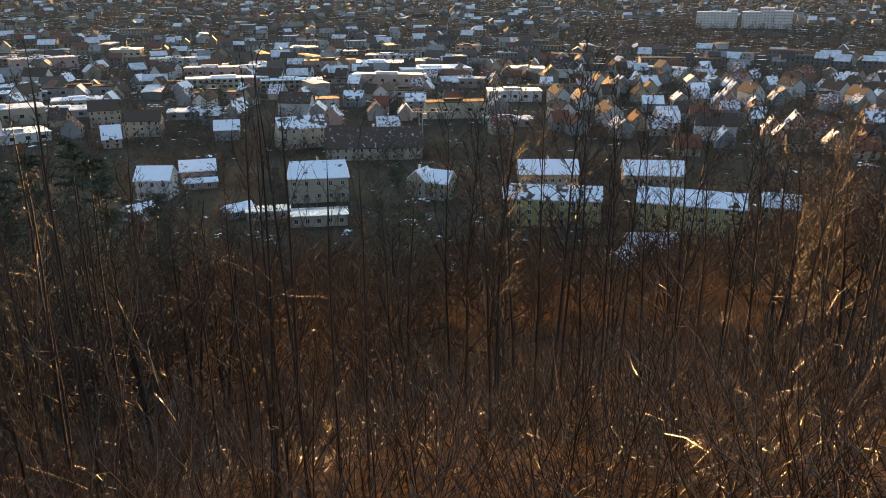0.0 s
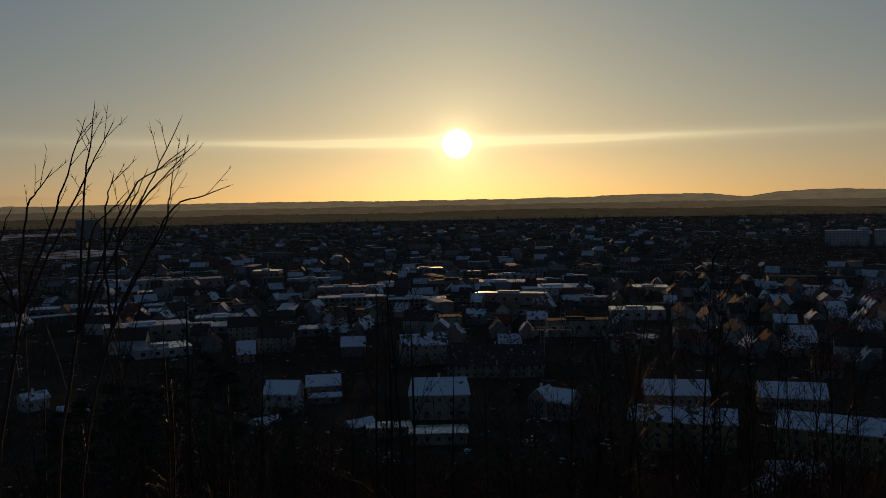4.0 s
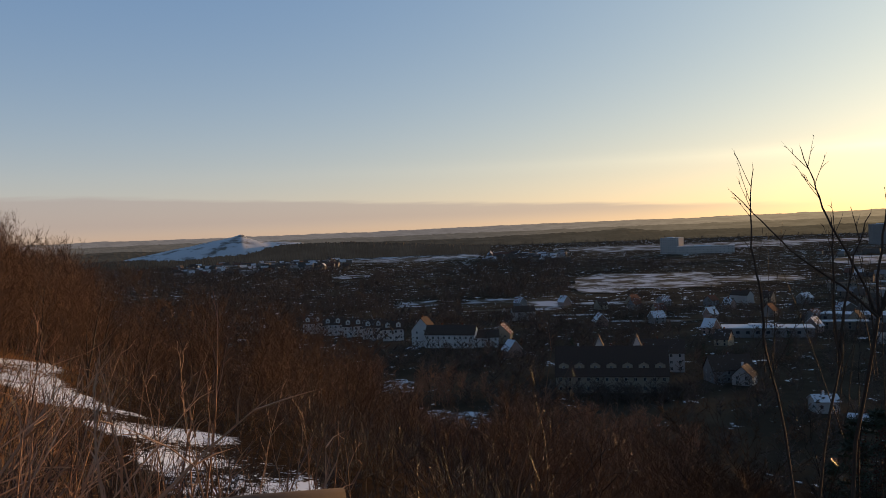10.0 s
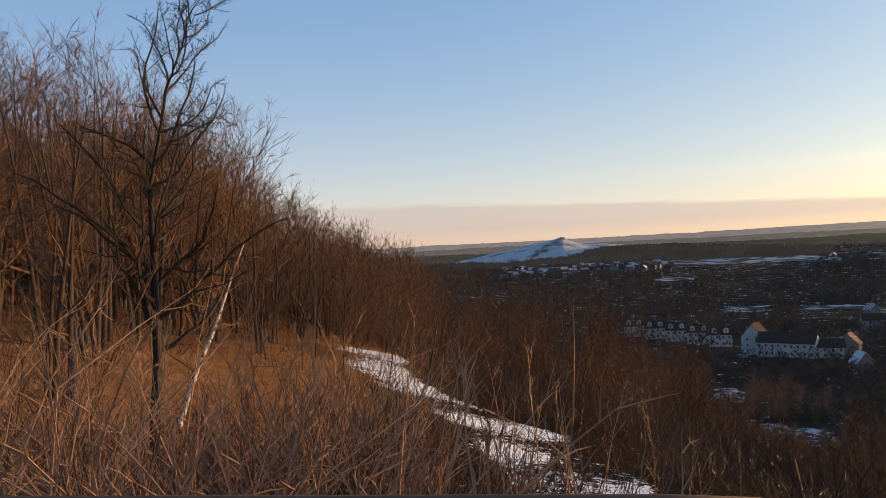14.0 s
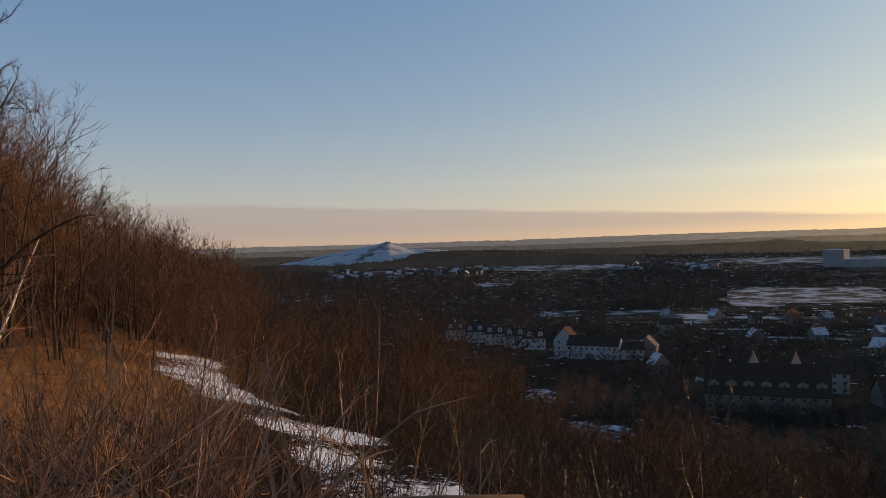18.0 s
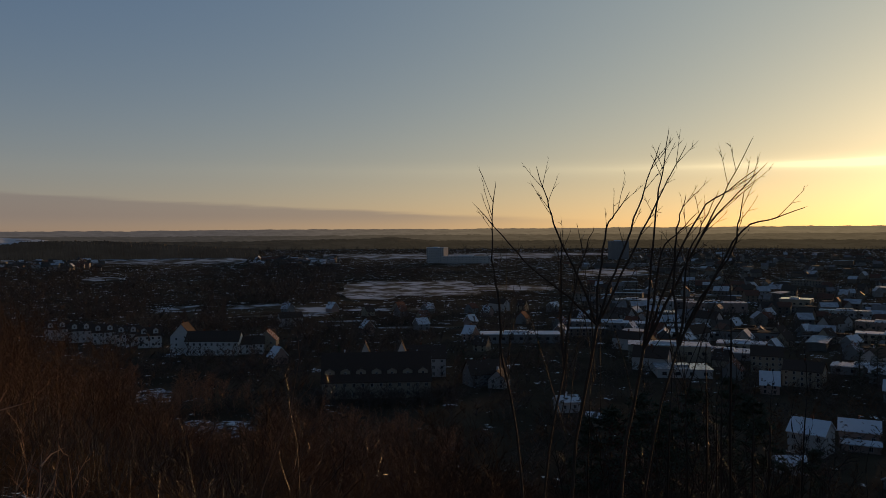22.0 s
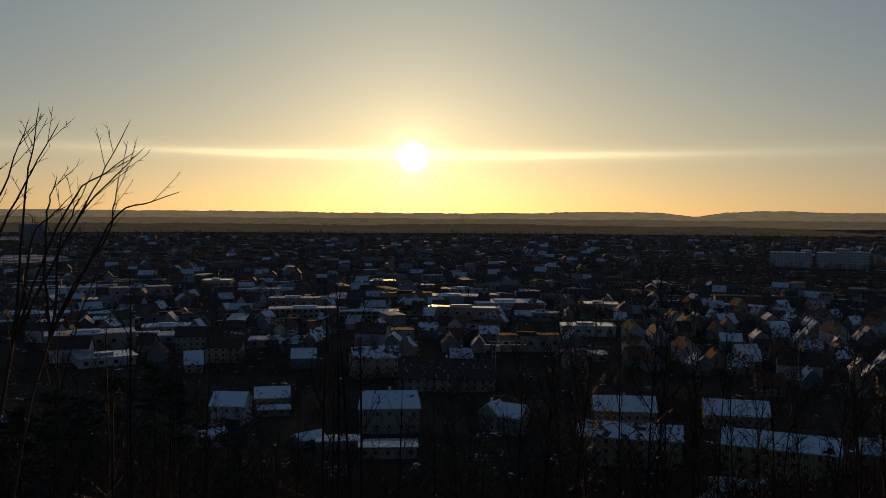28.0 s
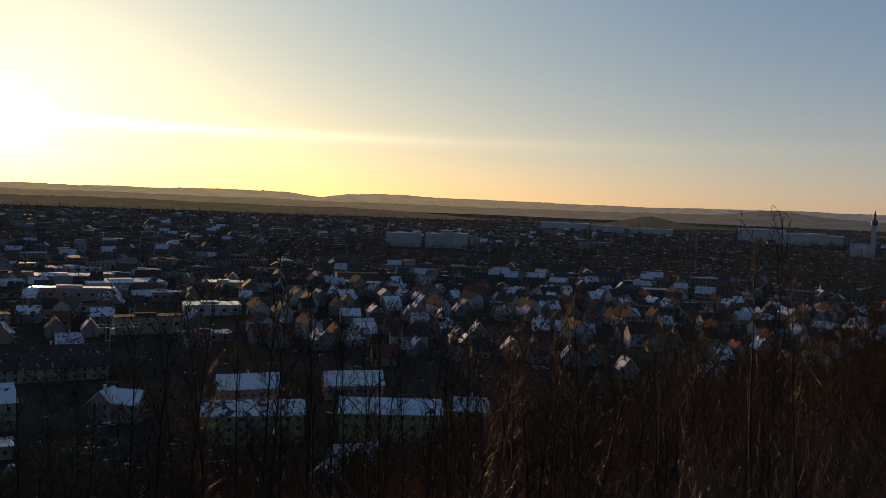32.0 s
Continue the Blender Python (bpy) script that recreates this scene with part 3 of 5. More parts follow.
PLANTS = {
    "tall": [bare_tree("broadleaf_tree", "tall leafless broadleaf tree on the hillside", "tree", 11 + k, 10, 0.10,
                       [(13, 0.42, 0.9, 5, 3, 0.08, 0.25), (9, 0.46, 0.8, 3, 3, 0.07, 0.12), (6, 0.42, 0.75, 2, 3, 0.04, 0.12)], stems=2, lean=0.05, spread=0.14, twig=TWIG_RED_LIT, least=0.0038) for k in range(3)],
    "young": [bare_tree("young_tree", "slender leafless young tree in the thicket", "tree", 31 + k, 7.5, 0.042,
                        [(20, 0.25, 0.55, 4, 3, 0.10, 0.34), (8, 0.44, 0.6, 2, 3, 0.06, 0.15), (2, 0.4, 0.6, 1, 3, 0.04, 0.2)], lean=0.025, bark=SAPLING, twig=SAPLING, least=0.0056) for k in range(3)],
    "spare": [bare_tree("sapling", "tall thin sapling with few upright shoots", "tree", 41 + k, 7.5, 0.032,
                        [(7, 0.30, 0.42, 5, 3, 0.08, 0.40), (3, 0.35, 0.5, 2, 3, 0.05, 0.3)], lean=0.02, bark=SAPLING, twig=SAPLING, least=0.0052, taper=0.5) for k in range(3)],
    "shrub": [bare_tree("shrub", "leafless red-brown shrub of thin upright shoots", "shrub", 51 + k, 2.4 + 0.4 * k, 0.014,
                        [(6, 0.36, 0.6, 2, 3, 0.08, 0.2), (4, 0.5, 0.6, 1, 3, 0.04, 0.2)], stems=9, lean=0.12, spread=0.6, bark=TWIG_DEEP if k % 2 else TWIG_SHADED, twig=TWIG_DEEP if k % 2 else TWIG_SHADED, least=0.0028) for k in range(4)],
    "far": [bare_tree("woodland_tree", "leafless brown tree in the hillside wood", "tree", 71 + k, 9.5, 0.11,
                      [(20, 0.38, 0.85, 2, 3, 0.08, 0.12), (9, 0.42, 0.75, 2, 3, 0.05, 0.1), (5, 0.36, 0.7, 1, 3, 0.05, 0.2)], stems=2, lean=0.06, spread=0.15, twig=TWIG_FAR, least=0.0055) for k in range(3)],
    "dusky": [bare_tree("broadleaf_tree", "dark leafless tree with a dense crown on the slope", "tree", 81 + k, 8, 0.08,
                        [(18, 0.40, 0.8, 3, 3, 0.08, 0.15), (8, 0.46, 0.75, 2, 3, 0.06, 0.15), (5, 0.5, 0.7, 1, 3, 0.03, 0.15)], stems=2, lean=0.05, spread=0.16, bark=SAPLING, twig=SAPLING, least=0.006) for k in range(2)],
    "dark_whip": [bare_tree("sapling_whip", "thin dark sapling shoot on the near slope", "sapling", 141 + k, 3.0, 0.012,
                            [(12, 0.28, 0.5, 3, 3, 0.06, 0.25), (3, 0.45, 0.5, 2, 3, 0.04, 0.3)], lean=0.05, bark=TWIG_DEEP, twig=TWIG_DEEP, least=0.003) for k in range(3)],
    "birch": [bare_tree("birch_tree", "slender birch with white bark", "tree", 91 + k, 9, 0.15,
                        [(20, 0.30, 0.8, 4, 3, 0.02, 0.3), (7, 0.5, 0.7, 3, 3, -0.08, 0.2)], bark=BIRCH, least=0.008) for k in range(2)],
}
for tree_kind in PLANTS.values():
    for k, ob in enumerate(tree_kind):
        ob.location = at(150 + 4 * k, 60 + 9 * k)


def plant(kind, x, y, size=1.0, turn=None, tilt=0.0, label="", lean=None):
    rng = random.Random(int(x * 131 + y * 977))
    src = PLANTS[kind][rng.randrange(len(PLANTS[kind]))]
    m = pose(x, y, land(x, y) - 0.1, rng.uniform(-tilt, tilt), rng.uniform(-tilt, tilt), rng.uniform(0, 360) if turn is None else turn) @ Matrix.Diagonal((size, size, size, 1))
    if lean is not None:
        m = Matrix.Translation(m.translation) @ Matrix.Rotation(radians(lean[0]), 4, unit(lean[1])) @ m.to_3x3().to_4x4()
    ob = copy_thing(src, Matrix())
    ob.matrix_basis = m
    return tagged(ob, label)


def hidden_strip(yaw, r):
    """Where no tall growth may stand: the viewpoint, the snowy strip and the open grass beside it."""
    if r < 4.0:
        return True
    axis, half = strip_line(r)
    return 8 < r < 42 and abs(yaw - axis) < half + 0.4 or 9 < r < 24 and 92 < yaw < 107


CANOPY = [(-60, -4.5), (-45, -4.5), (-38, -5.2), (-30, -8.5), (-25, -13.0), (-20, -16.5), (-14, -17.3), (0, -17.3), (10, -16.8), (17, -14.8), (22, -12.5), (26, -10.5), (30, -11.5), (36, -13), (45, -12.6), (52, -11.8),
          (60, -9.8), (70, -6.0), (80, -2.2), (88, 0.2), (90.3, 1.4), (92.6, 3.3), (95.3, 4.6), (97, 6.6), (99, 9.4), (101, 11.2), (104, 13.6), (108, 15.0), (112, 16.6), (122, 18.0)]


def canopy(yaw):
    """The angle above the level at which the wood's upper edge stands, seen from the viewpoint."""
    for (a, e), (b, f) in zip(CANOPY, CANOPY[1:]):
        if yaw < b:
            return e + (f - e) * (yaw - a) / (b - a)
    return CANOPY[-1][1]


# gaps in the wood through which the clearings show
OPEN = [(65.0, 1.4, 410, -10.2), (60.4, 2.2, 336, -12.4), (62.4, 1.2, 345, -12.0)]


def growth(rng, yaw, r, least, most, drop=2.0):
    """A height for a tree there that keeps below the wood's upper edge, or None."""
    edge = canopy(yaw)
    for middle, half, far_end, low in OPEN:
        if abs(yaw - middle) < half and r < far_end:
            edge = min(edge, low)
    h = 75 + r * math.tan(radians(edge - drop * rng.random() ** 1.5)) - at(yaw, r).z
    return None if h < least else min(h, most * rng.uniform(0.8, 1.0))


def scatter():
    rng = random.Random(5)

    def grow(kind, nominal, count, yaws, rs, least, most, tilt=4, drop=2.0):
        for k in range(count):
            yaw, r = rng.uniform(*yaws), rng.uniform(*rs)
            h = growth(rng, yaw, r, least, most, drop)
            if h and not hidden_strip(yaw, r):
                p = unit(yaw) * r
                plant(kind, p.x, p.y, h / nominal, tilt=tilt)
    # hillside below the viewpoint
    grow("shrub", 2.8, 260, (-54, 62), (5.0, 48), 0.8, 3.0, 8, 4.0)
    grow("young", 7.5, 60, (-54, 60), (34, 90), 2.5, 6.5)
    # the wood on the shoulder
    grow("tall", 10.0, 110, (90, 118), (22, 84), 4.0, 14.0, 4, 1.2)
    grow("tall", 10.0, 26, (92, 117), (14, 24), 4.0, 9.0, 5, 1.0)
    grow("far", 9.5, 80, (84, 118), (26, 100), 2.5, 11.0)
    grow("young", 7.5, 14, (86, 117), (13, 40), 2.0, 6.0, 8)
    grow("shrub", 2.8, 120, (56, 116), (6.5, 26), 0.8, 2.0, 10, 5.0)
    grow("far", 9.5, 90, (58, 92), (40, 190), 3.0, 10.0)


scatter()
# slender trees that stand up out of the thicket
SLENDER = [(13.0, 27, -4.6), (10.8, 28, -4.3), (25.6, 29, -2.3), (27.2, 31, -6.0), (-4.0, 27, -4.3), (-5.6, 31, -5.5), (-8.4, 28, -2.7), (-12.4, 30, -5.5), (-17.6, 28, -6.0), (-20.5, 26, -7.0), (-31.4, 19, -3.6), (-42.6, 13, 0.1), (-43.4, 14, 1.0), (-45.4, 12.5, -1.5)]
rng = random.Random(88)
SLENDER += [(rng.uniform(-52, 4), rng.uniform(16, 36), rng.uniform(-12, -7)) for k in range(14)] + [(rng.uniform(14, 40), rng.uniform(24, 44), rng.uniform(-13, -8)) for k in range(9)]
SLENDER += [(-1.7, 30, -6.8), (-3.4, 32, -8.4), (-7.2, 27, -4.6), (-9.2, 30, -4.2), (-10.5, 25, -6.2), (-12.1, 29, -6.6), (-13.6, 33, -7.2), (-15.2, 27, -7.6), (-17.3, 25, -6.4), (-19.0, 32, -7.4), (-20.7, 28, -7.6),
            (-22.6, 24, -6.6), (-25.5, 22, -6.9), (-27.1, 24, -7.4), (-29.0, 21, -6.0), (30.0, 22, -7.8), (28.9, 24, -9.0), (27.2, 26, -8.6), (13.1, 24, -5.4), (10.7, 25, -5.1), (12.0, 27, -8.0), (8.2, 28, -9.4), (6.0, 30, -9.8)]
SLENDER += [(rng.uniform(-46, -22), rng.uniform(18, 30), rng.uniform(-10, -5)) for k in range(20)]
for yaw, r, top in SLENDER:
    p = at(yaw, r)
    if yaw > 5:
        r *= 0.42
        p = at(yaw, r)
    plant("spare" if yaw > 5 else "young", p.x, p.y, (75 + r * math.tan(radians(top)) - p.z) / 7.5, tilt=1.5)
# dense dark crowns on the slope
for yaw, r, top in ((26.0, 30, -9.8), (24.0, 33, -10.6), (22.5, 30, -10.2), (28.5, 27, -9.4), (19.5, 36, -12.4), (17.0, 38, -13.5), (30.5, 34, -11.6), (32.5, 31, -12.0), (35.0, 36, -12.4), (27.0, 42, -11.8), (25.0, 46, -12.2), (21.0, 44, -12.8), (23.4, 40, -11.6), (29.6, 47, -12.6), (31.6, 44, -12.6), (-24.5, 34, -8.2), (-28.0, 30, -8.0), (-32.0, 28, -6.6), (-5.0, 44, -13.0), (2.6, 50, -12.5), (-13.0, 48, -13.4)):
    p = at(yaw, r)
    plant("dusky", p.x, p.y, (75 + r * math.tan(radians(top)) - p.z) / 8.0, tilt=3)
PLANTS["path"] = [bare_tree("path_tree", "leafless tree with spreading limbs beside the snowy path", "tree", 127, 5.6, 0.085,
                             [(30, 0.40, 1.0, 8, 4, 0.10, 0.24), (11, 0.42, 0.75, 5, 3, 0.07, 0.15), (7, 0.40, 0.75, 3, 3, 0.06, 0.15), (4, 0.5, 0.7, 1, 3, 0.04, 0.2)], bark=SAPLING, twig=SAPLING, least=0.0032,
                             spine=[(-0.02, 0, -0.4), (0.0, 0, 0.5), (0.03, 0.02, 1.2), (0.02, 0, 1.9), (0.05, -0.02, 2.6), (0.08, 0, 3.3), (0.16, 0.02, 3.9), (0.3, 0, 4.5), (0.5, 0.05, 5.1), (0.74, 0.1, 5.65)])]
# the tall tree beside the path, and the birch that leans near it
p = at(103.4, 10.6)
PLANTS["path"][0].matrix_basis = pose(p.x, p.y, p.z - 0.05, 0, 0, 103.4)
p = unit(102.4) * 13.6
plant("birch", p.x, p.y, 0.36, 200, 0, "leaning birch with peeling white bark", (18, 100))

# single whips close by, some bleached, some brown
PLANTS["whip"] = [bare_tree("sapling_whip", "thin leafless sapling shoot at the edge of the terrace", "sapling", 131 + k, 3.0, 0.016,
                            [(9, 0.26, 0.5, 3, 3, 0.06, 0.3), (3, 0.45, 0.5, 2, 3, 0.04, 0.3)], lean=0.06, bark=TWIG_PALE if k % 2 else TWIG, twig=TWIG_PALE if k % 2 else TWIG, least=0.003) for k in range(4)]
for k, ob in enumerate(PLANTS["whip"]):
    ob.location = at(200 + 5 * k, 30)
WHIPS = [(110.5, 6.5, 6.0), (107.5, 8.0, 1.0), (102.5, 7.2, 2.0), (99.5, 7.0, 0.0), (96.0, 8.0, -2.0), (92.0, 6.5, -4.0), (88.5, 7.0, -3.0), (84.0, 7.4, -5.5), (79.0, 7.5, -5.0), (75.5, 8.0, -8.0), (71.5, 7.6, -9.0), (68.0, 7.0, -10.0), (63.0, 7.0, -11.0)]
rng = random.Random(66)
WHIPS += [(rng.uniform(72, 114), rng.uniform(5.0, 9.5), rng.uniform(-13, -4)) for k in range(40)] + [(rng.uniform(74, 114), rng.uniform(4.2, 6.5), rng.uniform(-9, 0)) for k in range(22)] + [(rng.uniform(-54, 60), rng.uniform(5, 12), rng.uniform(-22, -12)) for k in range(90)]
for yaw, r, top in WHIPS:
    p = at(yaw, r)
    h = 75 + r * math.tan(radians(top)) - p.z
    if h > 0.5:
        plant("whip" if yaw > 62 else "dark_whip", p.x, p.y, h / 3.0, tilt=20)


# dark shrubs of many stems between the grass and the snow
for yaw, r, h in ((93.4, 7.6, 2.3), (92.2, 8.2, 2.1), (94.6, 8.6, 2.0), (91.0, 9.4, 2.0), (92.8, 9.0, 2.5), (93.8, 9.8, 2.3), (90.4, 8.4, 1.8), (95.2, 7.9, 1.9), (109.5, 6.0, 2.2), (107.0, 7.2, 1.8), (86.5, 6.4, 1.3), (82.0, 6.2, 1.1)):
    p = at(yaw, r)
    plant("shrub", p.x, p.y, h / 2.8, tilt=10, label="dark leafless shrub of many crossing stems")


def cheap_tree(rng, height, blades, width, spread=0.36, low=0.06, fine=False):
    """Trunk and crown of thin blades for woods far off: arrays of corners and triangles. fine: bent limbs, forks and many short twigs."""
    V, F = [], []
    pts = limb(rng, Vector((0, 0, -0.5)), Vector((0, 0, 1)), height * 0.95, 4, 0.05, 0.0)
    tube(V, F, pts, [height * (0.0048 if fine else 0.013) * (1 - 0.85 * i / 4) for i in range(5)], 4 if fine else 3)
    arms, mains = [], max(4, int(blades * (0.03 if fine else 0.1)))

    def blade(p, q, wide):
        d = q - p
        e = Matrix.Rotation(rng.uniform(0, 3.14), 3, d.normalized()) @ d.orthogonal().normalized() * wide
        k0 = len(V)
        V.extend((p - e, p + e, q))
        F.append((k0, k0 + 1, k0 + 2))
    for k in range(mains):
        u = low + (0.97 - low) * (k + rng.random()) / mains
        p, d = along(pts, min(u, 0.98))
        a, c = rng.uniform(0, 2 * math.pi), rng.uniform(0.5, 1.1)
        reach = height * spread * (1.05 - 0.8 * abs(u - 0.4)) * rng.uniform(0.75, 1.15)
        d = Vector((math.cos(a) * c, math.sin(a) * c, rng.uniform(0.25, 0.9))).normalized()
        if fine:
            arm = limb(rng, p, d, reach, 4, 0.14, 0.10)
            tube(V, F, arm, [height * 0.0042 * (1.15 - u) * (1 - 0.75 * i / 4) for i in range(5)], 3)
            for j in range(5):
                q, g = along(arm, rng.uniform(0.2, 0.9))
                fork = limb(rng, q, g + Vector((rng.gauss(0, 0.6), rng.gauss(0, 0.6), rng.gauss(0.2, 0.3))), reach * rng.uniform(0.25, 0.5), 2, 0.15, 0.08)
                blade(fork[0], fork[1], height * width * 1.6), blade(fork[1], fork[2], height * width)
                arms.append(fork)
            arms.append(arm)
        else:
            blade(p, p + d * reach, height * rng.uniform(0.6, 1.2) * width * 1.5)
            arms.append([p, p + d * reach])
    for k in range(blades - mains):
        arm = arms[rng.randrange(len(arms))]
        p, d = along(arm, min(0.99, 0.12 + 0.88 * rng.random() ** 0.7))
        reach = height * spread * (rng.uniform(0.07, 0.2) if fine else rng.uniform(0.12, 0.34))
        d = (d + Vector((rng.gauss(0, 0.55), rng.gauss(0, 0.55), rng.gauss(0.15, 0.4)))).normalized()
        blade(p, p + d * reach, height * rng.uniform(0.6, 1.2) * width)
    F = [t for f in F for t in ((f,) if len(f) == 3 else ((f[0], f[1], f[2]), (f[0], f[2], f[3])))]
    return np.array(V), np.array(F)


def wood(name, label, spots, templates, material):
    """Many far trees as one object."""
    rng = random.Random(name)
    vs, fs, k0 = [], [], 0
    for x, y, size in spots:
        v, f = templates[rng.randrange(len(templates))]
        a = rng.uniform(0, 2 * math.pi)
        c, s = math.cos(a) * size, math.sin(a) * size
        q = np.c_[v[:, 0] * c - v[:, 1] * s + x, v[:, 0] * s + v[:, 1] * c + y, v[:, 2] * size * rng.uniform(0.85, 1.15) + land(x, y)]
        vs.append(q), fs.append(f + k0)
        k0 += len(v)
    v, f = np.concatenate(vs), np.concatenate(fs)
    me = bpy.data.meshes.new(name)
    me.vertices.add(len(v)), me.loops.add(3 * len(f)), me.polygons.add(len(f))
    me.vertices.foreach_set("co", v.ravel()), me.loops.foreach_set("vertex_index", f.ravel().astype(np.int32))
    me.polygons.foreach_set("loop_start", np.arange(0, 3 * len(f), 3, dtype=np.int32))
    me.materials.append(material)
    me.update(calc_edges=True)
    return tagged(new(name, me), label, "trees", kind="stuff")


CHEAP = [cheap_tree(random.Random(200 + k), 10.0, 330, 0.0068) for k in range(5)]
FINE = [cheap_tree(random.Random(250 + k), 10.0, 1000, 0.0011, 0.40, 0.12, True) for k in range(5)]
FAR_OFF = [cheap_tree(random.Random(350 + k), 9.0, 56, 0.032, 0.45, 0.03) for k in range(5)]
TINY = [cheap_tree(random.Random(300 + k), 9.0, 120, 0.019, 0.46, 0.03) for k in range(5)]


def off_fields(yaw, r):
    """Whether a place lies clear of the snowy fields and of the ground just before them."""
    for middle, far, wide, deep in FIELDS:
        if abs(yaw - middle) < math.degrees(wide / 2 / far) + 0.2 and far - deep / 2 - far * far * 0.00009 < r < far + deep / 2:
            return False
    return True


def wood_spots(count, seed, yaws, rs, sizes, keep=lambda yaw, r: True):
    rng, spots = random.Random(seed), []
    while len(spots) < count:
        yaw, r = rng.uniform(*yaws), math.sqrt(rng.uniform(rs[0] ** 2, rs[1] ** 2))
        if keep(yaw, r) and off_fields(yaw, r):
            p = unit(yaw) * r
            spots.append((p.x, p.y, rng.uniform(*sizes)))
    return spots


def on_slope(yaw, r):
    return r * math.cos(radians(yaw - 15)) < 185


def canopy_spots(count, seed, yaws, rs, least, most, nominal, keep=lambda yaw, r: True):
    rng, spots = random.Random(seed), []
    for k in range(count * 3):
        yaw, r = rng.uniform(*yaws), math.sqrt(rng.uniform(rs[0] ** 2, rs[1] ** 2))
        h = growth(rng, yaw, r, least, most)
        if h and keep(yaw, r) and len(spots) < count:
            p = unit(yaw) * r
            spots.append((p.x, p.y, h / nominal))
    return spots


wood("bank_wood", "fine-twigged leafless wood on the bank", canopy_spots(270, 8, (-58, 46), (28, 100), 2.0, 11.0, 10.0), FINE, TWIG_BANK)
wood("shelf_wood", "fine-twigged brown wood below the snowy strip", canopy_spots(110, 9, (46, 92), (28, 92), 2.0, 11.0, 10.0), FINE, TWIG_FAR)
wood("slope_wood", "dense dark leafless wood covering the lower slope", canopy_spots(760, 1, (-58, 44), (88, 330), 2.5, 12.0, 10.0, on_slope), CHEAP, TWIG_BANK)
wood("lower_wood", "dense brown leafless wood below the shoulder", canopy_spots(420, 10, (44, 95), (88, 330), 2.5, 12.0, 10.0, on_slope), CHEAP, TWIG_RED_LIT)
wood("shoulder_wood", "dense brown wood on the shoulder of the hill", canopy_spots(330, 6, (86, 120), (34, 110), 2.5, 12.0, 10.0), FINE, TWIG_RED_LIT)
def clear_of_row(yaw, r):
    """Open ground before and behind the dormered row and the old barrack."""
    return not (56 < yaw < 72 and 505 < r < 612 or 44.5 < yaw < 55 and 352 < r < 395)


wood("foot_wood", "leafless wood at the foot of the hill", canopy_spots(1250, 2, (44, 100), (190, 420), 3.0, 13.0, 10.0, clear_of_row), CHEAP, TWIG_WOOD)
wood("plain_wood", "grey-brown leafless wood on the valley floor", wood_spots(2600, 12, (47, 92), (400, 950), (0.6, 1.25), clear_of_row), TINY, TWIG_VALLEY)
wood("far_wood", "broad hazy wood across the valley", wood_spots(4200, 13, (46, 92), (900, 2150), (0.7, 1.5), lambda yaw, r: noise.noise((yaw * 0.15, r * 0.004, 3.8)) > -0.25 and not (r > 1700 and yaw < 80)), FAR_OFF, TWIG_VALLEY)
wood("yard_bushes", "low bare bushes round the rows of houses", wood_spots(420, 17, (44, 72), (340, 620), (0.2, 0.4)), TINY, TWIG_VALLEY)
wood("barrack_trees", "bare trees before the great dark roof", wood_spots(120, 18, (44, 56), (344, 363), (0.5, 0.95)), TINY, TWIG_VALLEY)
wood("yard_hedges", "low bare hedges and bushes between the nearest houses", wood_spots(900, 22, (-34, 30), (200, 420), (0.12, 0.34)), TINY, TWIG_VALLEY)
wood("foot_bushes", "bare bushes at the foot of the slope", wood_spots(260, 19, (30, 58), (262, 345), (0.25, 0.55)), TINY, TWIG_FAR)
wood("house_trees", "bare garden trees round the nearest houses", wood_spots(620, 20, (-34, 30), (195, 400), (0.4, 1.05)), TINY, TWIG_FAR)
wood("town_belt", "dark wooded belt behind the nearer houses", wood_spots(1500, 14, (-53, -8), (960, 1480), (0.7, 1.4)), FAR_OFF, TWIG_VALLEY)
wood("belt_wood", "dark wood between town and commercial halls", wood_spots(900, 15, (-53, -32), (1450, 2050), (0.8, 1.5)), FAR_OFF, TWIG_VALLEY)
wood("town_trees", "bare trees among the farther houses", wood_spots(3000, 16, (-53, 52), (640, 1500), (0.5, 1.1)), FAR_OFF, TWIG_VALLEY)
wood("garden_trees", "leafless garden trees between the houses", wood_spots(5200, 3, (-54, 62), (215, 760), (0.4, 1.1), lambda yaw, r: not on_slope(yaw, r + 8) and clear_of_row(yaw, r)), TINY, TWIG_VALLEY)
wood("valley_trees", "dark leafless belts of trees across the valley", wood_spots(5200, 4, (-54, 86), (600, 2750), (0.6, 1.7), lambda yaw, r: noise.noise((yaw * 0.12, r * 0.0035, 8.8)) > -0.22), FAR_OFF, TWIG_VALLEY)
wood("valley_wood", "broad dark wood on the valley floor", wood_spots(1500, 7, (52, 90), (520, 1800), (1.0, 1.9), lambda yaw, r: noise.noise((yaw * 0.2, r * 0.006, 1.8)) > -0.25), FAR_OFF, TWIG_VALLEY)


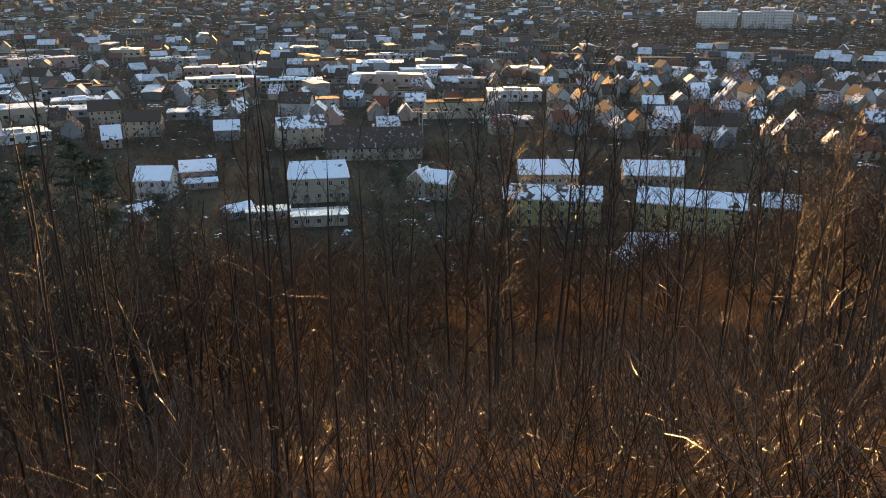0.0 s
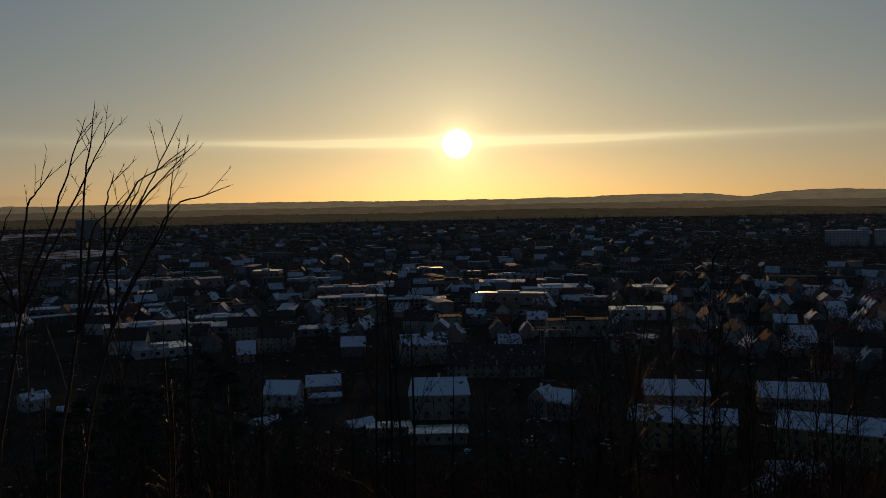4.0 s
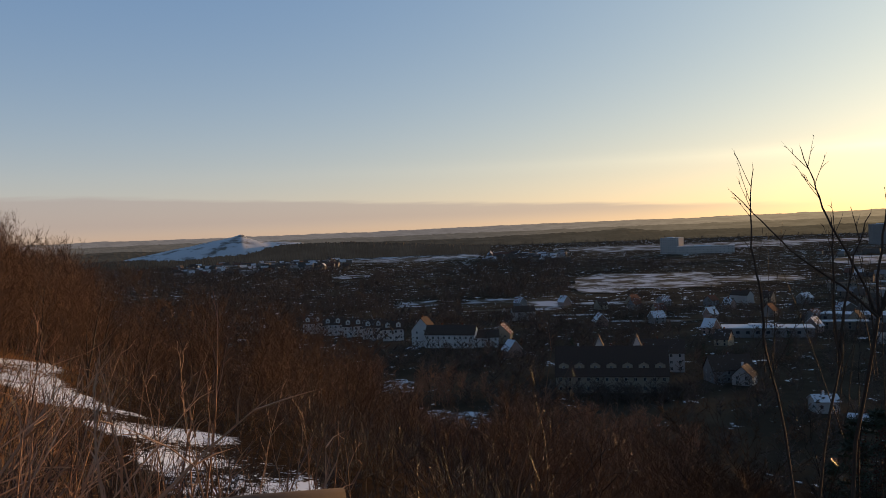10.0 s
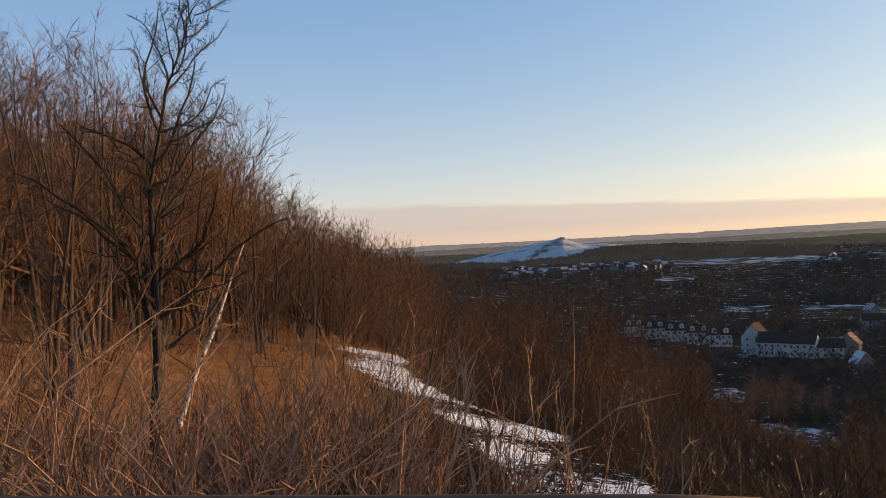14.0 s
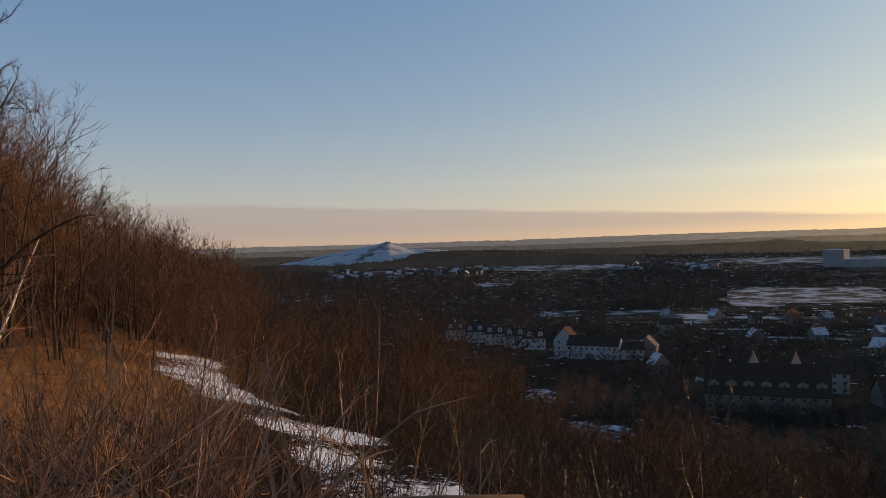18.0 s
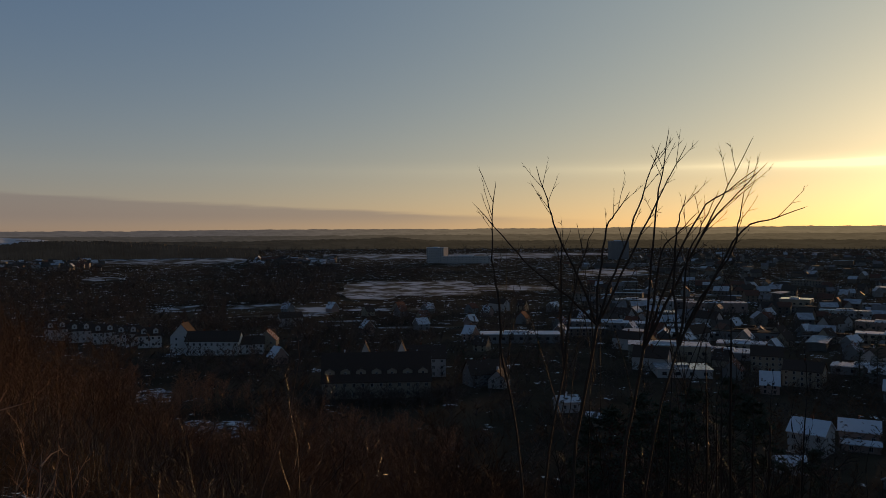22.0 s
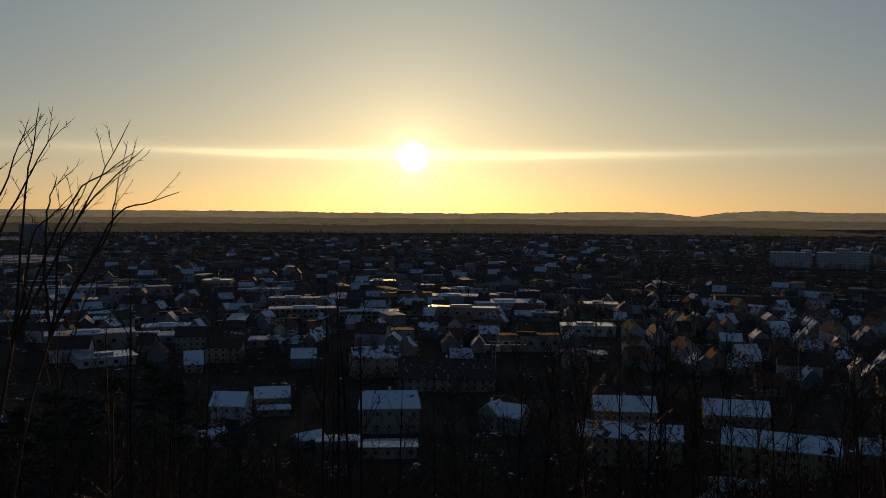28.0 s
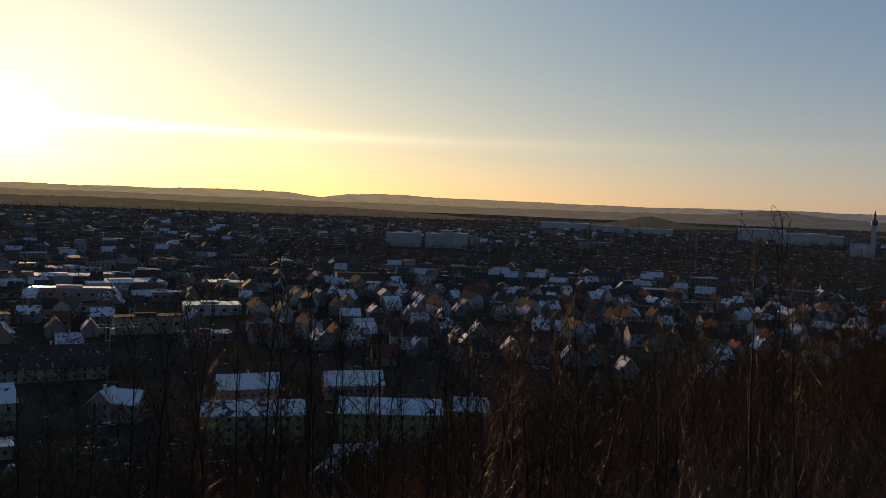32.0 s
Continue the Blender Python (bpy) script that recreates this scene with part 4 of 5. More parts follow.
def thicket(name, label, count, seed, yaws, rs, tall, material):
    """Brush too thin and too dense to count: forked shoots leaning every way."""
    rng = random.Random(seed)
    V, F = [], []
    for k in range(count):
        yaw, r = rng.uniform(*yaws), rs[0] + (rs[1] - rs[0]) * rng.random() ** 1.2
        top = growth(rng, yaw, r, 0.4, tall[1], 4.0)
        if not top or hidden_strip(yaw, r) or yaw > 88 and r < 30 and rng.random() < 0.6:
            continue
        h = max(tall[0], top * rng.uniform(0.5, 1.0))
        p = at(yaw, r)
        wide = 0.0026 + 0.00022 * r
        pts = limb(rng, p, Vector((rng.gauss(0, 1.1), rng.gauss(0, 1.1), 1)), h, 3, 0.25, 0.02)

        def strip(q, w):
            e = unit(yaw + 90 + rng.uniform(-50, 50)) * w
            k0 = len(V)
            for i, c in enumerate(q):
                f = 1 - 0.8 * i / (len(q) - 1)
                V.extend((c - e * f, c + e * f))
            for i in range(len(q) - 1):
                F.append((k0 + 2 * i, k0 + 2 * i + 1, k0 + 2 * i + 3, k0 + 2 * i + 2))
        strip(pts, wide)
        for j in range(4):
            s, d = along(pts, rng.uniform(0.25, 0.95))
            strip([s, s + (d + Vector((rng.gauss(0, 0.5), rng.gauss(0, 0.5), 0.2))).normalized() * h * rng.uniform(0.15, 0.4)], wide * 0.6)
    return tagged(new(name, mesh_of(name, V, F, material)), label, "undergrowth", kind="stuff")


thicket("slope_thicket", "dense leafless brush covering the slope below the viewpoint", 14500, 46, (-58, 66), (15, 70), (0.8, 3.2), TWIG_DEEP)
thicket("bank_thicket", "dense leafless brush along the bank", 1600, 47, (82, 118), (15, 60), (0.5, 2.0), TWIG)
thicket("dusk_thicket", "dark leafless brush below the snowy strip", 3000, 55, (52, 84), (13, 60), (0.5, 2.2), TWIG_FAR)


# ---- evergreens and the tree with withered leaves ----
def pine(label, yaw, r, height, seed, bare=0.3):
    """An evergreen: trunk, tiers of drooping limbs, and needle sprays along them."""
    rng = random.Random(seed)
    ob = tagged(new("pine_tree"), label, "tree")
    p = at(yaw, r)
    ob.matrix_basis = pose(p.x, p.y, p.z - 0.2)
    V, F, NV, NF = [], [], [], []
    pts = limb(rng, Vector((0, 0, 0)), Vector((0, 0, 1)), height, 6, 0.02, 0.0)
    tube(V, F, pts, [height * 0.014 * (1 - 0.9 * i / 6) for i in range(7)], 6)
    for k in range(int(height * 6)):
        u = bare + (0.99 - bare) * rng.random()
        q, d = along(pts, u)
        a = rng.uniform(0, 2 * math.pi)
        reach = height * 0.26 * (1.05 - u) ** 0.7 * rng.uniform(0.6, 1.1)
        arm = limb(rng, q, Vector((math.cos(a), math.sin(a), 0.12)), reach, 3, 0.08, -0.03)
        tube(V, F, arm, [0.03, 0.022, 0.015, 0.006], 3)
        for j in range(58):
            s, t = along(arm, 0.15 + 0.85 * rng.random())
            dr = Vector((rng.gauss(0, 1), rng.gauss(0, 1), rng.gauss(0.1, 0.5))).normalized()
            e = dr.orthogonal() * rng.uniform(0.025, 0.055)
            k0 = len(NV)
            NV += [s - e, s + e, s + dr * rng.uniform(0.25, 0.55)]
            NF.append((k0, k0 + 1, k0 + 2))
    piece("trunk", mesh_of("trunk", V, F, BARK, True), ob)
    piece("crown", mesh_of("crown", NV, NF, NEEDLE), ob)


for k, (yaw, r, h) in enumerate(((3.3, 90, 20.5), (4.8, 96, 17), (1.9, 104, 15), (25.3, 74, 22), (28.2, 66, 18), (22.6, 88, 18), (31.0, 70, 19), (23.6, 60, 18), (26.7, 54, 17.5), (29.6, 57, 16.5), (32.8, 52, 15.5), (20.8, 66, 15.5), (35.0, 58, 15), (15.2, 120, 16), (18.6, 130, 17), (30.0, 60, 13), (-20.5, 150, 14), (-33, 130, 15), (36, 95, 14))):
    pine("dark green pine standing in the leafless wood", yaw, r, h, 500 + k)
for k, (yaw, r, h) in enumerate(((15.4, 440, 21), (16.4, 445, 24), (17.4, 448, 20), (13.6, 455, 14), (-3, 420, 12), (-28, 480, 14), (38.2, 470, 15), (43.6, 440, 12), (52.5, 470, 13))):
    pine("dark evergreen among the houses", yaw, r, h, 540 + k, 0.08)


def leafy(yaw, r, top, seed):
    """A young oak that has kept its withered leaves; top is the height angle of its tip."""
    height = 75 + r * math.tan(radians(top)) - at(yaw, r).z
    rng = random.Random(seed)
    ob = bare_tree("oak_sapling", "young oak holding clusters of withered brown leaves", "tree", seed, height, 0.05, [(14, 0.34, 0.8, 4, 3, 0.08, 0.3), (5, 0.45, 0.7, 2, 3, 0.04, 0.3)], bark=SAPLING, twig=SAPLING)
    p = at(yaw, r)
    ob.matrix_basis = pose(p.x, p.y, p.z - 0.1)
    V, F = [], []
    for k in range(1500):
        a, z = rng.uniform(0, 2 * math.pi), rng.uniform(0.66, 0.97)
        c = rng.random() ** 0.5 * height * 0.10 * (1.3 - abs(z - 0.8) * 3)
        if noise.noise((math.cos(a) * c * 2.2, math.sin(a) * c * 2.2, z * height * 2.2)) < 0.02:
            continue
        s = Vector((math.cos(a) * c, math.sin(a) * c, z * height))
        d = Vector((rng.gauss(0, 1), rng.gauss(0, 1), rng.gauss(-0.5, 0.7))).normalized() * rng.uniform(0.05, 0.09)
        e = d.orthogonal() * 0.35
        k0 = len(V)
        V += [s, s + d * 0.5 + e, s + d, s + d * 0.5 - e]
        F.append((k0, k0 + 1, k0 + 2, k0 + 3))
    piece("foliage", mesh_of("foliage", V, F, LEAF), ob, "withered rust-brown leaves")


for k, (yaw, r, top) in enumerate(((-24.2, 24, -6.4), (-27.0, 27, -8.5), (29.5, 30, -11.5), (33.0, 26, -12.0))):
    leafy(yaw, r, top, 600 + k)


# ---- houses ----
def gable_body(L, W, eave, rise):
    x, y = L / 2, W / 2
    v = [(-x, -y, -3), (x, -y, -3), (x, y, -3), (-x, y, -3), (-x, -y, eave), (x, -y, eave), (x, y, eave), (-x, y, eave), (-x, 0, eave + rise), (x, 0, eave + rise)]
    return v, [(0, 3, 2, 1), (0, 1, 5, 4), (2, 3, 7, 6), (1, 2, 6, 9, 5), (3, 0, 4, 8, 7), (4, 5, 9, 8), (6, 7, 8, 9)]


def gable_roof(L, W, eave, rise, hip=0.0, over=0.5, thick=0.28):
    """Two slopes with overhang and thickness; hip > 0 draws the ridge in at both ends."""
    k = rise / (W / 2)
    x, y, low = L / 2 + over, W / 2 + over, eave - over * k + 0.06
    top, r = eave + rise + 0.06, L / 2 + over - hip
    lower = [(-x, -y, low), (x, -y, low), (x, y, low), (-x, y, low), (-r, 0, top), (r, 0, top)]
    v = lower + [(a, b, c + thick) for a, b, c in lower]
    f = [(6, 7, 11, 10), (8, 9, 10, 11), (0, 4, 5, 1), (2, 5, 4, 3), (0, 1, 7, 6), (2, 3, 9, 8)]
    if hip:
        return v, f + [(7, 8, 11), (9, 6, 10), (1, 5, 2), (3, 4, 0), (1, 2, 8, 7), (3, 0, 6, 9)]
    return v, f + [(1, 5, 11, 7), (5, 2, 8, 11), (3, 4, 10, 9), (4, 0, 6, 10)]


MESHES = {}


def shared(key, make):
    if key not in MESHES:
        MESHES[key] = make()
    return MESHES[key]


def window_part(parent, x, y, z, wide, high, turn, deep=True, glass=None):
    """A window set on a wall at its middle; turn is the wall's outward heading."""
    m = pose(x, y, z, 0, 0, turn)
    if not deep:
        glass = glass or GLASS
        me = shared(("plain", wide, high, glass.name), lambda: mesh_of("window", *box(-wide / 2, -0.06, -high / 2, wide / 2, 0.1, high / 2), glass))
        return piece("window", me, parent, "", m)

    def frame_mesh():
        b = 0.12
        v, f = join(box(-wide / 2 - b, -0.08, -high / 2 - b, -wide / 2, 0.1, high / 2 + b), box(wide / 2, -0.08, -high / 2 - b, wide / 2 + b, 0.1, high / 2 + b),
                    box(-wide / 2, -0.08, high / 2, wide / 2, 0.1, high / 2 + b), box(-wide / 2, -0.08, -high / 2 - b, wide / 2, 0.1, -high / 2), box(-0.05, -0.06, -high / 2, 0.05, 0.1, high / 2))
        return mesh_of("window", v, f, FRAME_PAINT)
    ob = piece("window", shared(("frame", wide, high), frame_mesh), parent, "", m)
    piece("pane", shared(("pane", wide, high), lambda: mesh_of("pane", *box(-wide / 2, -0.03, -high / 2, wide / 2, 0.1, high / 2), GLASS)), ob)
    return ob


def house(label, yaw, r, L, W, eave, rise, wall, roof, turn=0.0, rows=2, cols=4, hip=0.0, chimneys=1, dormers=0, deep=True, z=None, name="house", group=""):
    """A house whose long side faces the viewpoint when turn is 0."""
    ob = tagged(new(name), label, "house", group)
    p = at(yaw, r, z)
    ob.matrix_basis = pose(p.x, p.y, p.z, 0, 0, yaw + turn)
    key = (L, W, eave, rise)
    piece("wall", shared(("wall", key, wall.name), lambda: mesh_of("wall", *gable_body(*key) if not hip else box(-L / 2, -W / 2, -3, L / 2, W / 2, eave), wall)), ob)
    piece("roof", shared(("roof", key, hip, roof.name), lambda: mesh_of("roof", *gable_roof(*key, hip), roof)), ob)
    step = eave / max(rows, 1)
    for j in range(rows):
        for i in range(cols):
            window_part(ob, (i + 0.5) / cols * L - L / 2, -W / 2, step * (j + 0.55), 1.1, 1.4, 0, deep)
        for i in range(2) if deep else ():
            window_part(ob, L / 2, (i - 0.5) * W * 0.45, step * (j + 0.55), 1.0, 1.4, 90, deep)
            window_part(ob, -L / 2, (i - 0.5) * W * 0.45, step * (j + 0.55), 1.0, 1.4, -90, deep)
    for i in range(chimneys):
        c = (i + 0.7) / (chimneys + 0.4) * L - L / 2
        v, f = join(box(c - 0.4, 0.4, eave + rise * 0.5, c + 0.4, 1.2, eave + rise + 1.2), box(c - 0.5, 0.3, eave + rise + 1.2, c + 0.5, 1.3, eave + rise + 1.4))
        piece("chimney", mesh_of("chimney", v, f, ROOF_RED), ob)
    for i in range(dormers):
        c = (i + 0.5) / dormers * L - L / 2
        d = piece("dormer", shared(("dormer", key, wall.name), lambda: mesh_of("dormer", *gable_body(2.6, W * 0.30, 2.6, 1.2), wall)), ob, "", pose(c, -W * 0.30, eave + rise * 0.12 + 0.4, 0, 0, 90) @ pose(0, 0, 0))
        piece("dormer_roof", shared(("dormer_roof", key, roof.name), lambda: mesh_of("dormer_roof", *gable_roof(2.6, W * 0.30, 2.6, 1.2, 0, 0.25, 0.15), roof)), d)
        window_part(d, -1.3, 0, 1.5, 0.9, 1.1, -90, deep)
    return ob


def flat_hall(label, yaw, r, L, W, high, wall, roof, turn=0.0, cols=8, rows=1, name="hall", z=None):
    """A flat-roofed block with a snow-covered roof behind a low parapet."""
    ob = tagged(new(name), label, "building")
    p = at(yaw, r, z)
    ob.matrix_basis = pose(p.x, p.y, p.z, 0, 0, yaw + turn)
    piece("wall", mesh_of("wall", *box(-L / 2, -W / 2, -3, L / 2, W / 2, high), wall), ob)
    piece("roof", mesh_of("roof", *join(box(-L / 2 - 0.3, -W / 2 - 0.3, high, L / 2 + 0.3, W / 2 + 0.3, high + 0.5), box(-L / 5, -W / 6, high + 0.5, L / 9, W / 6, high + 1.8)), roof), ob)
    step = high / max(rows, 1)
    for j in range(rows):
        for i in range(cols):
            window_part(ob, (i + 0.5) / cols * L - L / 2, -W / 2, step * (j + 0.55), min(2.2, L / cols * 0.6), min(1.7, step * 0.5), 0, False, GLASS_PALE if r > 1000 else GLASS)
    return ob


# the near rows at the foot of the slope
house("pale cream two-storey house with a snow-covered hipped roof", 9.1, 283, 21, 12, 9.0, 4.6, WALL_CREAM, ROOF_WHITE, rows=2, cols=5, hip=1.2)
house("low lean-to hall with a snowy roof before the white house", 9.2, 252, 18, 9, 3.6, 0.45, WALL_CREAM, ROOF_WET, rows=1, cols=5, chimneys=0)
house("low garage row with a snow-covered roof", 12.8, 262, 14, 7, 2.8, 0.5, WALL_CREAM, ROOF_WET, rows=1, cols=3, chimneys=0)
house("small shed with a snowy roof beside the garages", 14.9, 266, 9, 6, 2.6, 1.6, WALL_GREY, ROOF_WHITE, turn=30, rows=1, cols=2, chimneys=0)
house("pink rendered house with a snow-covered roof", 17.4, 318, 13, 9, 5.6, 3.2, WALL_PINK, ROOF_WHITE, rows=1, cols=3)
house("low snow-roofed porch wing of the pink house", 17.3, 309, 12, 5, 2.6, 1.0, WALL_PINK, ROOF_WHITE, rows=1, cols=2, chimneys=0)
house("grey-white house with a snowy roof", 20.2, 300, 12, 11, 7.5, 3.8, WALL_WHITE, ROOF_WHITE, turn=-18, rows=2, cols=3)
house("small house with a snowy roof below the grey-white house", 21.5, 272, 9, 7, 3.2, 2.0, WALL_WHITE, ROOF_WHITE, turn=25, rows=1, cols=2)
house("long cream house with a snow-covered roof", -7.6, 302, 22, 11, 5.5, 4.2, WALL_CREAM, ROOF_WHITE, turn=8, rows=1, cols=8)
house("long cream house with a snowy roof beside a twin", -15.0, 308, 22, 11, 5.5, 4.2, WALL_CREAM, ROOF_WHITE, turn=9, rows=1, cols=8)
house("long pale yellow apartment row under a snowy roof", -8.0, 252, 31, 11, 9.0, 3.2, WALL_YELLOW, ROOF_SNOW, rows=3, cols=9, chimneys=2)
house("long yellow apartment row under a snow-covered roof", -17.8, 254, 32, 11, 9.0, 3.4, WALL_YELLOW, ROOF_WHITE, rows=3, cols=9, chimneys=2)
house("short yellow end block with a snowy roof", -23.6, 262, 11, 10, 8.5, 3.0, WALL_YELLOW, ROOF_WHITE, rows=3, cols=3)
house("small house with two snowy gables", 1.6, 285, 8, 8, 6.0, 3.6, WALL_CREAM, ROOF_WHITE, turn=60, rows=2, cols=2)
house("small house with a steep snowy roof", 0.1, 280, 8, 8, 6.5, 3.6, WALL_CREAM, ROOF_WHITE, turn=-25, rows=2, cols=2)
house("low shed with a bright snow-covered roof", -23.3, 238, 14, 7, 3.4, 0.6, WALL_GREY, ROOF_WET, turn=35, rows=1, cols=2, chimneys=0)
house("red-roofed house with snow between the tiles", -15.3, 214, 13, 9, 3.5, 4.2, WALL_CREAM, ROOF_RED, turn=15, rows=1, cols=3)
house("small red-roofed annex dusted with snow", -13.2, 200, 7, 6, 2.8, 2.6, WALL_CREAM, ROOF_WHITE, turn=70, rows=1, cols=2, chimneys=0)
house("small hut with a snowy roof among the trees", 0.0, 196, 7, 5.5, 2.6, 2.2, WALL_GREY, ROOF_WHITE, turn=50, rows=1, cols=1, chimneys=0)
house("long house under a great dark tiled roof", 5.0, 352, 42, 15, 5.5, 7.5, WALL_CREAM, ROOF_DARK, rows=2, cols=12, chimneys=3)
house("cream apartment house with snow remaining on its roof", 10.2, 380, 22, 12, 9.5, 4.5, WALL_CREAM, ROOF_SNOW, turn=14, rows=3, cols=5, chimneys=2)
house("cream three-storey house with a dark roof", 22.9, 468, 16, 11, 9.0, 4.5, WALL_CREAM, ROOF_DARK, rows=3, cols=5)
house("cream apartment house with a dark roof", 20.6, 430, 18, 11, 8.0, 4.0, WALL_CREAM, ROOF_DARK, turn=-12, rows=3, cols=5)
# the yellow-grey barrack with two gabled dormers and the dormered row on the edge of the wood
house("large old house with a steep dark roof and dormers", 49.8, 374, 50, 15, 8.0, 12.0, WALL_CREAM, ROOF_DARK, rows=2, cols=12, chimneys=3, dormers=7)
house("white-gabled house behind the large dark roof", 46.6, 425, 26, 11, 10.0, 6.0, WALL_WHITE, ROOF_DARK, rows=3, cols=6)
for yaw in (50.6, 48.0):
    house("narrow white gable rising behind the large dark roof", yaw, 402, 8, 4.5, 16.0, 5.5, WALL_BRIGHT, ROOF_DARK, turn=90, rows=1, cols=1, chimneys=0)
for k in range(5):
    house("white terraced house with dormers in its dark roof", 70.9 - 1.42 * k, 640 - 15 * k, 15.4, 11, 8.5, 5.0, WALL_BRIGHT, ROOF_DARK, rows=2, cols=4, dormers=2, group="dormered terrace")
house("white corner house with a tall sunlit gable", 63.0, 545, 12, 14, 11.0, 8.0, WALL_BRIGHT, ROOF_DARK, turn=70, rows=3, cols=3)
house("white apartment house with a broad dark roof", 61.0, 530, 34, 13, 9.0, 5.5, WALL_BRIGHT, ROOF_DARK, turn=-18, rows=2, cols=9, chimneys=2)
house("low white house at the end of the row", 58.6, 528, 17, 11, 6.5, 4.0, WALL_BRIGHT, ROOF_DARK, rows=2, cols=4)
house("orange-lit gabled house beside the row", 57.4, 540, 11, 12, 7.0, 6.0, WALL_CREAM, ROOF_RED, turn=80, rows=2, cols=2)
house("grey gabled house with a snowy roof edge", 42.0, 400, 20, 11, 6.0, 6.0, WALL_GREY, ROOF_DARK, turn=25, rows=2, cols=4)
house("white house with a steep dark roof", 41.0, 392, 9, 9, 4.4, 4.2, WALL_WHITE, ROOF_DARK, turn=75, rows=2, cols=2)
house("small white house with a snowy flat roof", 36.2, 342, 9, 8, 4.5, 2.0, WALL_WHITE, ROOF_SNOW, turn=20, rows=1, cols=2)
house("low house with a bright snowy roof", 33.9, 318, 10, 8, 3.0, 2.0, WALL_CREAM, ROOF_SNOW, rows=1, cols=3)
# halls, works and flat roofs in the middle distance
flat_hall("long flat-roofed block with a snowy roof", 14.9, 610, 58, 14, 7.5, WALL_CREAM, ROOF_WHITE, cols=14, rows=2)
flat_hall("flat-roofed wing with a snow-lined edge", 10.6, 600, 44, 14, 6.0, WALL_CREAM, ROOF_WHITE, cols=11, rows=2)
flat_hall("flat-roofed hall covered in snow", 27.6, 600, 30, 18, 5.0, WALL_GREY, ROOF_WHITE, cols=6)
flat_hall("low flat-roofed shop with a snowy roof", 24.3, 548, 33, 16, 5.0, WALL_CREAM, ROOF_WHITE, cols=7)
flat_hall("white factory hall with a snowy roof", 0.7, 640, 54, 30, 9.0, WALL_WHITE, ROOF_WHITE, turn=12, cols=10)
flat_hall("long low works hall with a snowy roof", 4.5, 720, 46, 26, 6.0, WALL_GREY, ROOF_WHITE, turn=-6, cols=8)
flat_hall("flat-roofed works building at the rail yard", 33.0, 640, 70, 16, 6.0, WALL_GREY, ROOF_WHITE, turn=-8, cols=12)
flat_hall("low warehouse with a snow-covered roof", 39.5, 560, 55, 18, 6.0, WALL_GREY, ROOF_WHITE, turn=5, cols=9)
flat_hall("white hospital block with a flat projecting roof", -18.25, 1380, 61, 20, 23.5, WALL_WHITE, ROOF_WHITE, cols=12, rows=6, name="hospital_block")
flat_hall("low stair tower on the end of the hospital", -19.3, 1378, 10, 14, 27.0, WALL_WHITE, ROOF_WHITE, cols=2, rows=6, name="hospital_block")
flat_hall("stepped white hospital wing", -20.4, 1385, 28, 20, 24.0, WALL_WHITE, ROOF_WHITE, cols=6, rows=6, name="hospital_block")
flat_hall("tall middle wing of the hospital", -21.3, 1390, 20, 22, 30.0, WALL_WHITE, ROOF_WHITE, cols=4, rows=7, name="hospital_block")
flat_hall("white hospital wing beside the taller middle", -22.3, 1385, 26, 20, 26.0, WALL_WHITE, ROOF_WHITE, cols=6, rows=6, name="hospital_block")
flat_hall("white tower block with a mast on its flat roof", 45.4, 1880, 46, 22, 35, WALL_WHITE, ROOF_WHITE, turn=-30, cols=8, rows=9, name="tower_block")
flat_hall("low apartment row beside the tower block", 43.2, 1850, 120, 16, 16, WALL_WHITE, ROOF_WHITE, cols=14, rows=3, name="apartment_block")
flat_hall("pale tower block on the edge of town", 32.6, 2050, 46, 24, 44, WALL_GREY, ROOF_WHITE, turn=20, cols=7, rows=9, name="tower_block")
for yaw, r, L, h in ((-29.7, 2300, 135, 22), (-32.8, 2330, 100, 18), (-35.6, 2350, 125, 14), (-42.8, 2150, 110, 32), (-44.6, 2130, 90, 26), (-45.9, 2200, 55, 26), (-47.1, 2250, 50, 20)):
    flat_hall("large white commercial hall on the far rise", yaw, r, L, 40, h, WALL_WHITE, ROOF_WHITE, cols=10, rows=2)


def church():
    """The far church: nave with a steep roof, tower with an onion-topped spire."""
    ob = tagged(new("church"), "white church with a dark onion-domed tower", "church")
    p = at(-49.4, 1750)
    ob.matrix_basis = pose(p.x, p.y, p.z, 0, 0, -49.4)
    piece("nave", mesh_of("nave", *gable_body(34, 15, 14, 12), WALL_WHITE), ob, "", pose(-22, 0, 0))
    piece("nave_roof", mesh_of("nave_roof", *gable_roof(34, 15, 14, 12), ROOF_RED), ob, "red tiled roof", pose(-22, 0, 0))
    piece("tower", mesh_of("tower", *box(-4.5, -4.5, -3, 4.5, 4.5, 62), WALL_WHITE), ob)
    V, F, n = [], [], 12
    profile = [(5.2, 62), (5.6, 65), (6.2, 68), (5.4, 72), (2.6, 75), (2.4, 79), (3.0, 82), (1.4, 86), (0.3, 92)]
    for rad, z in profile:
        V += [(rad * math.cos(2 * math.pi * k / n), rad * math.sin(2 * math.pi * k / n), z) for k in range(n)]
    for j in range(len(profile) - 1):
        F += [(j * n + k, j * n + (k + 1) % n, (j + 1) * n + (k + 1) % n, (j + 1) * n + k) for k in range(n)]
    piece("spire", mesh_of("spire", V, F, COPPER, True), ob, "dark onion dome")


church()

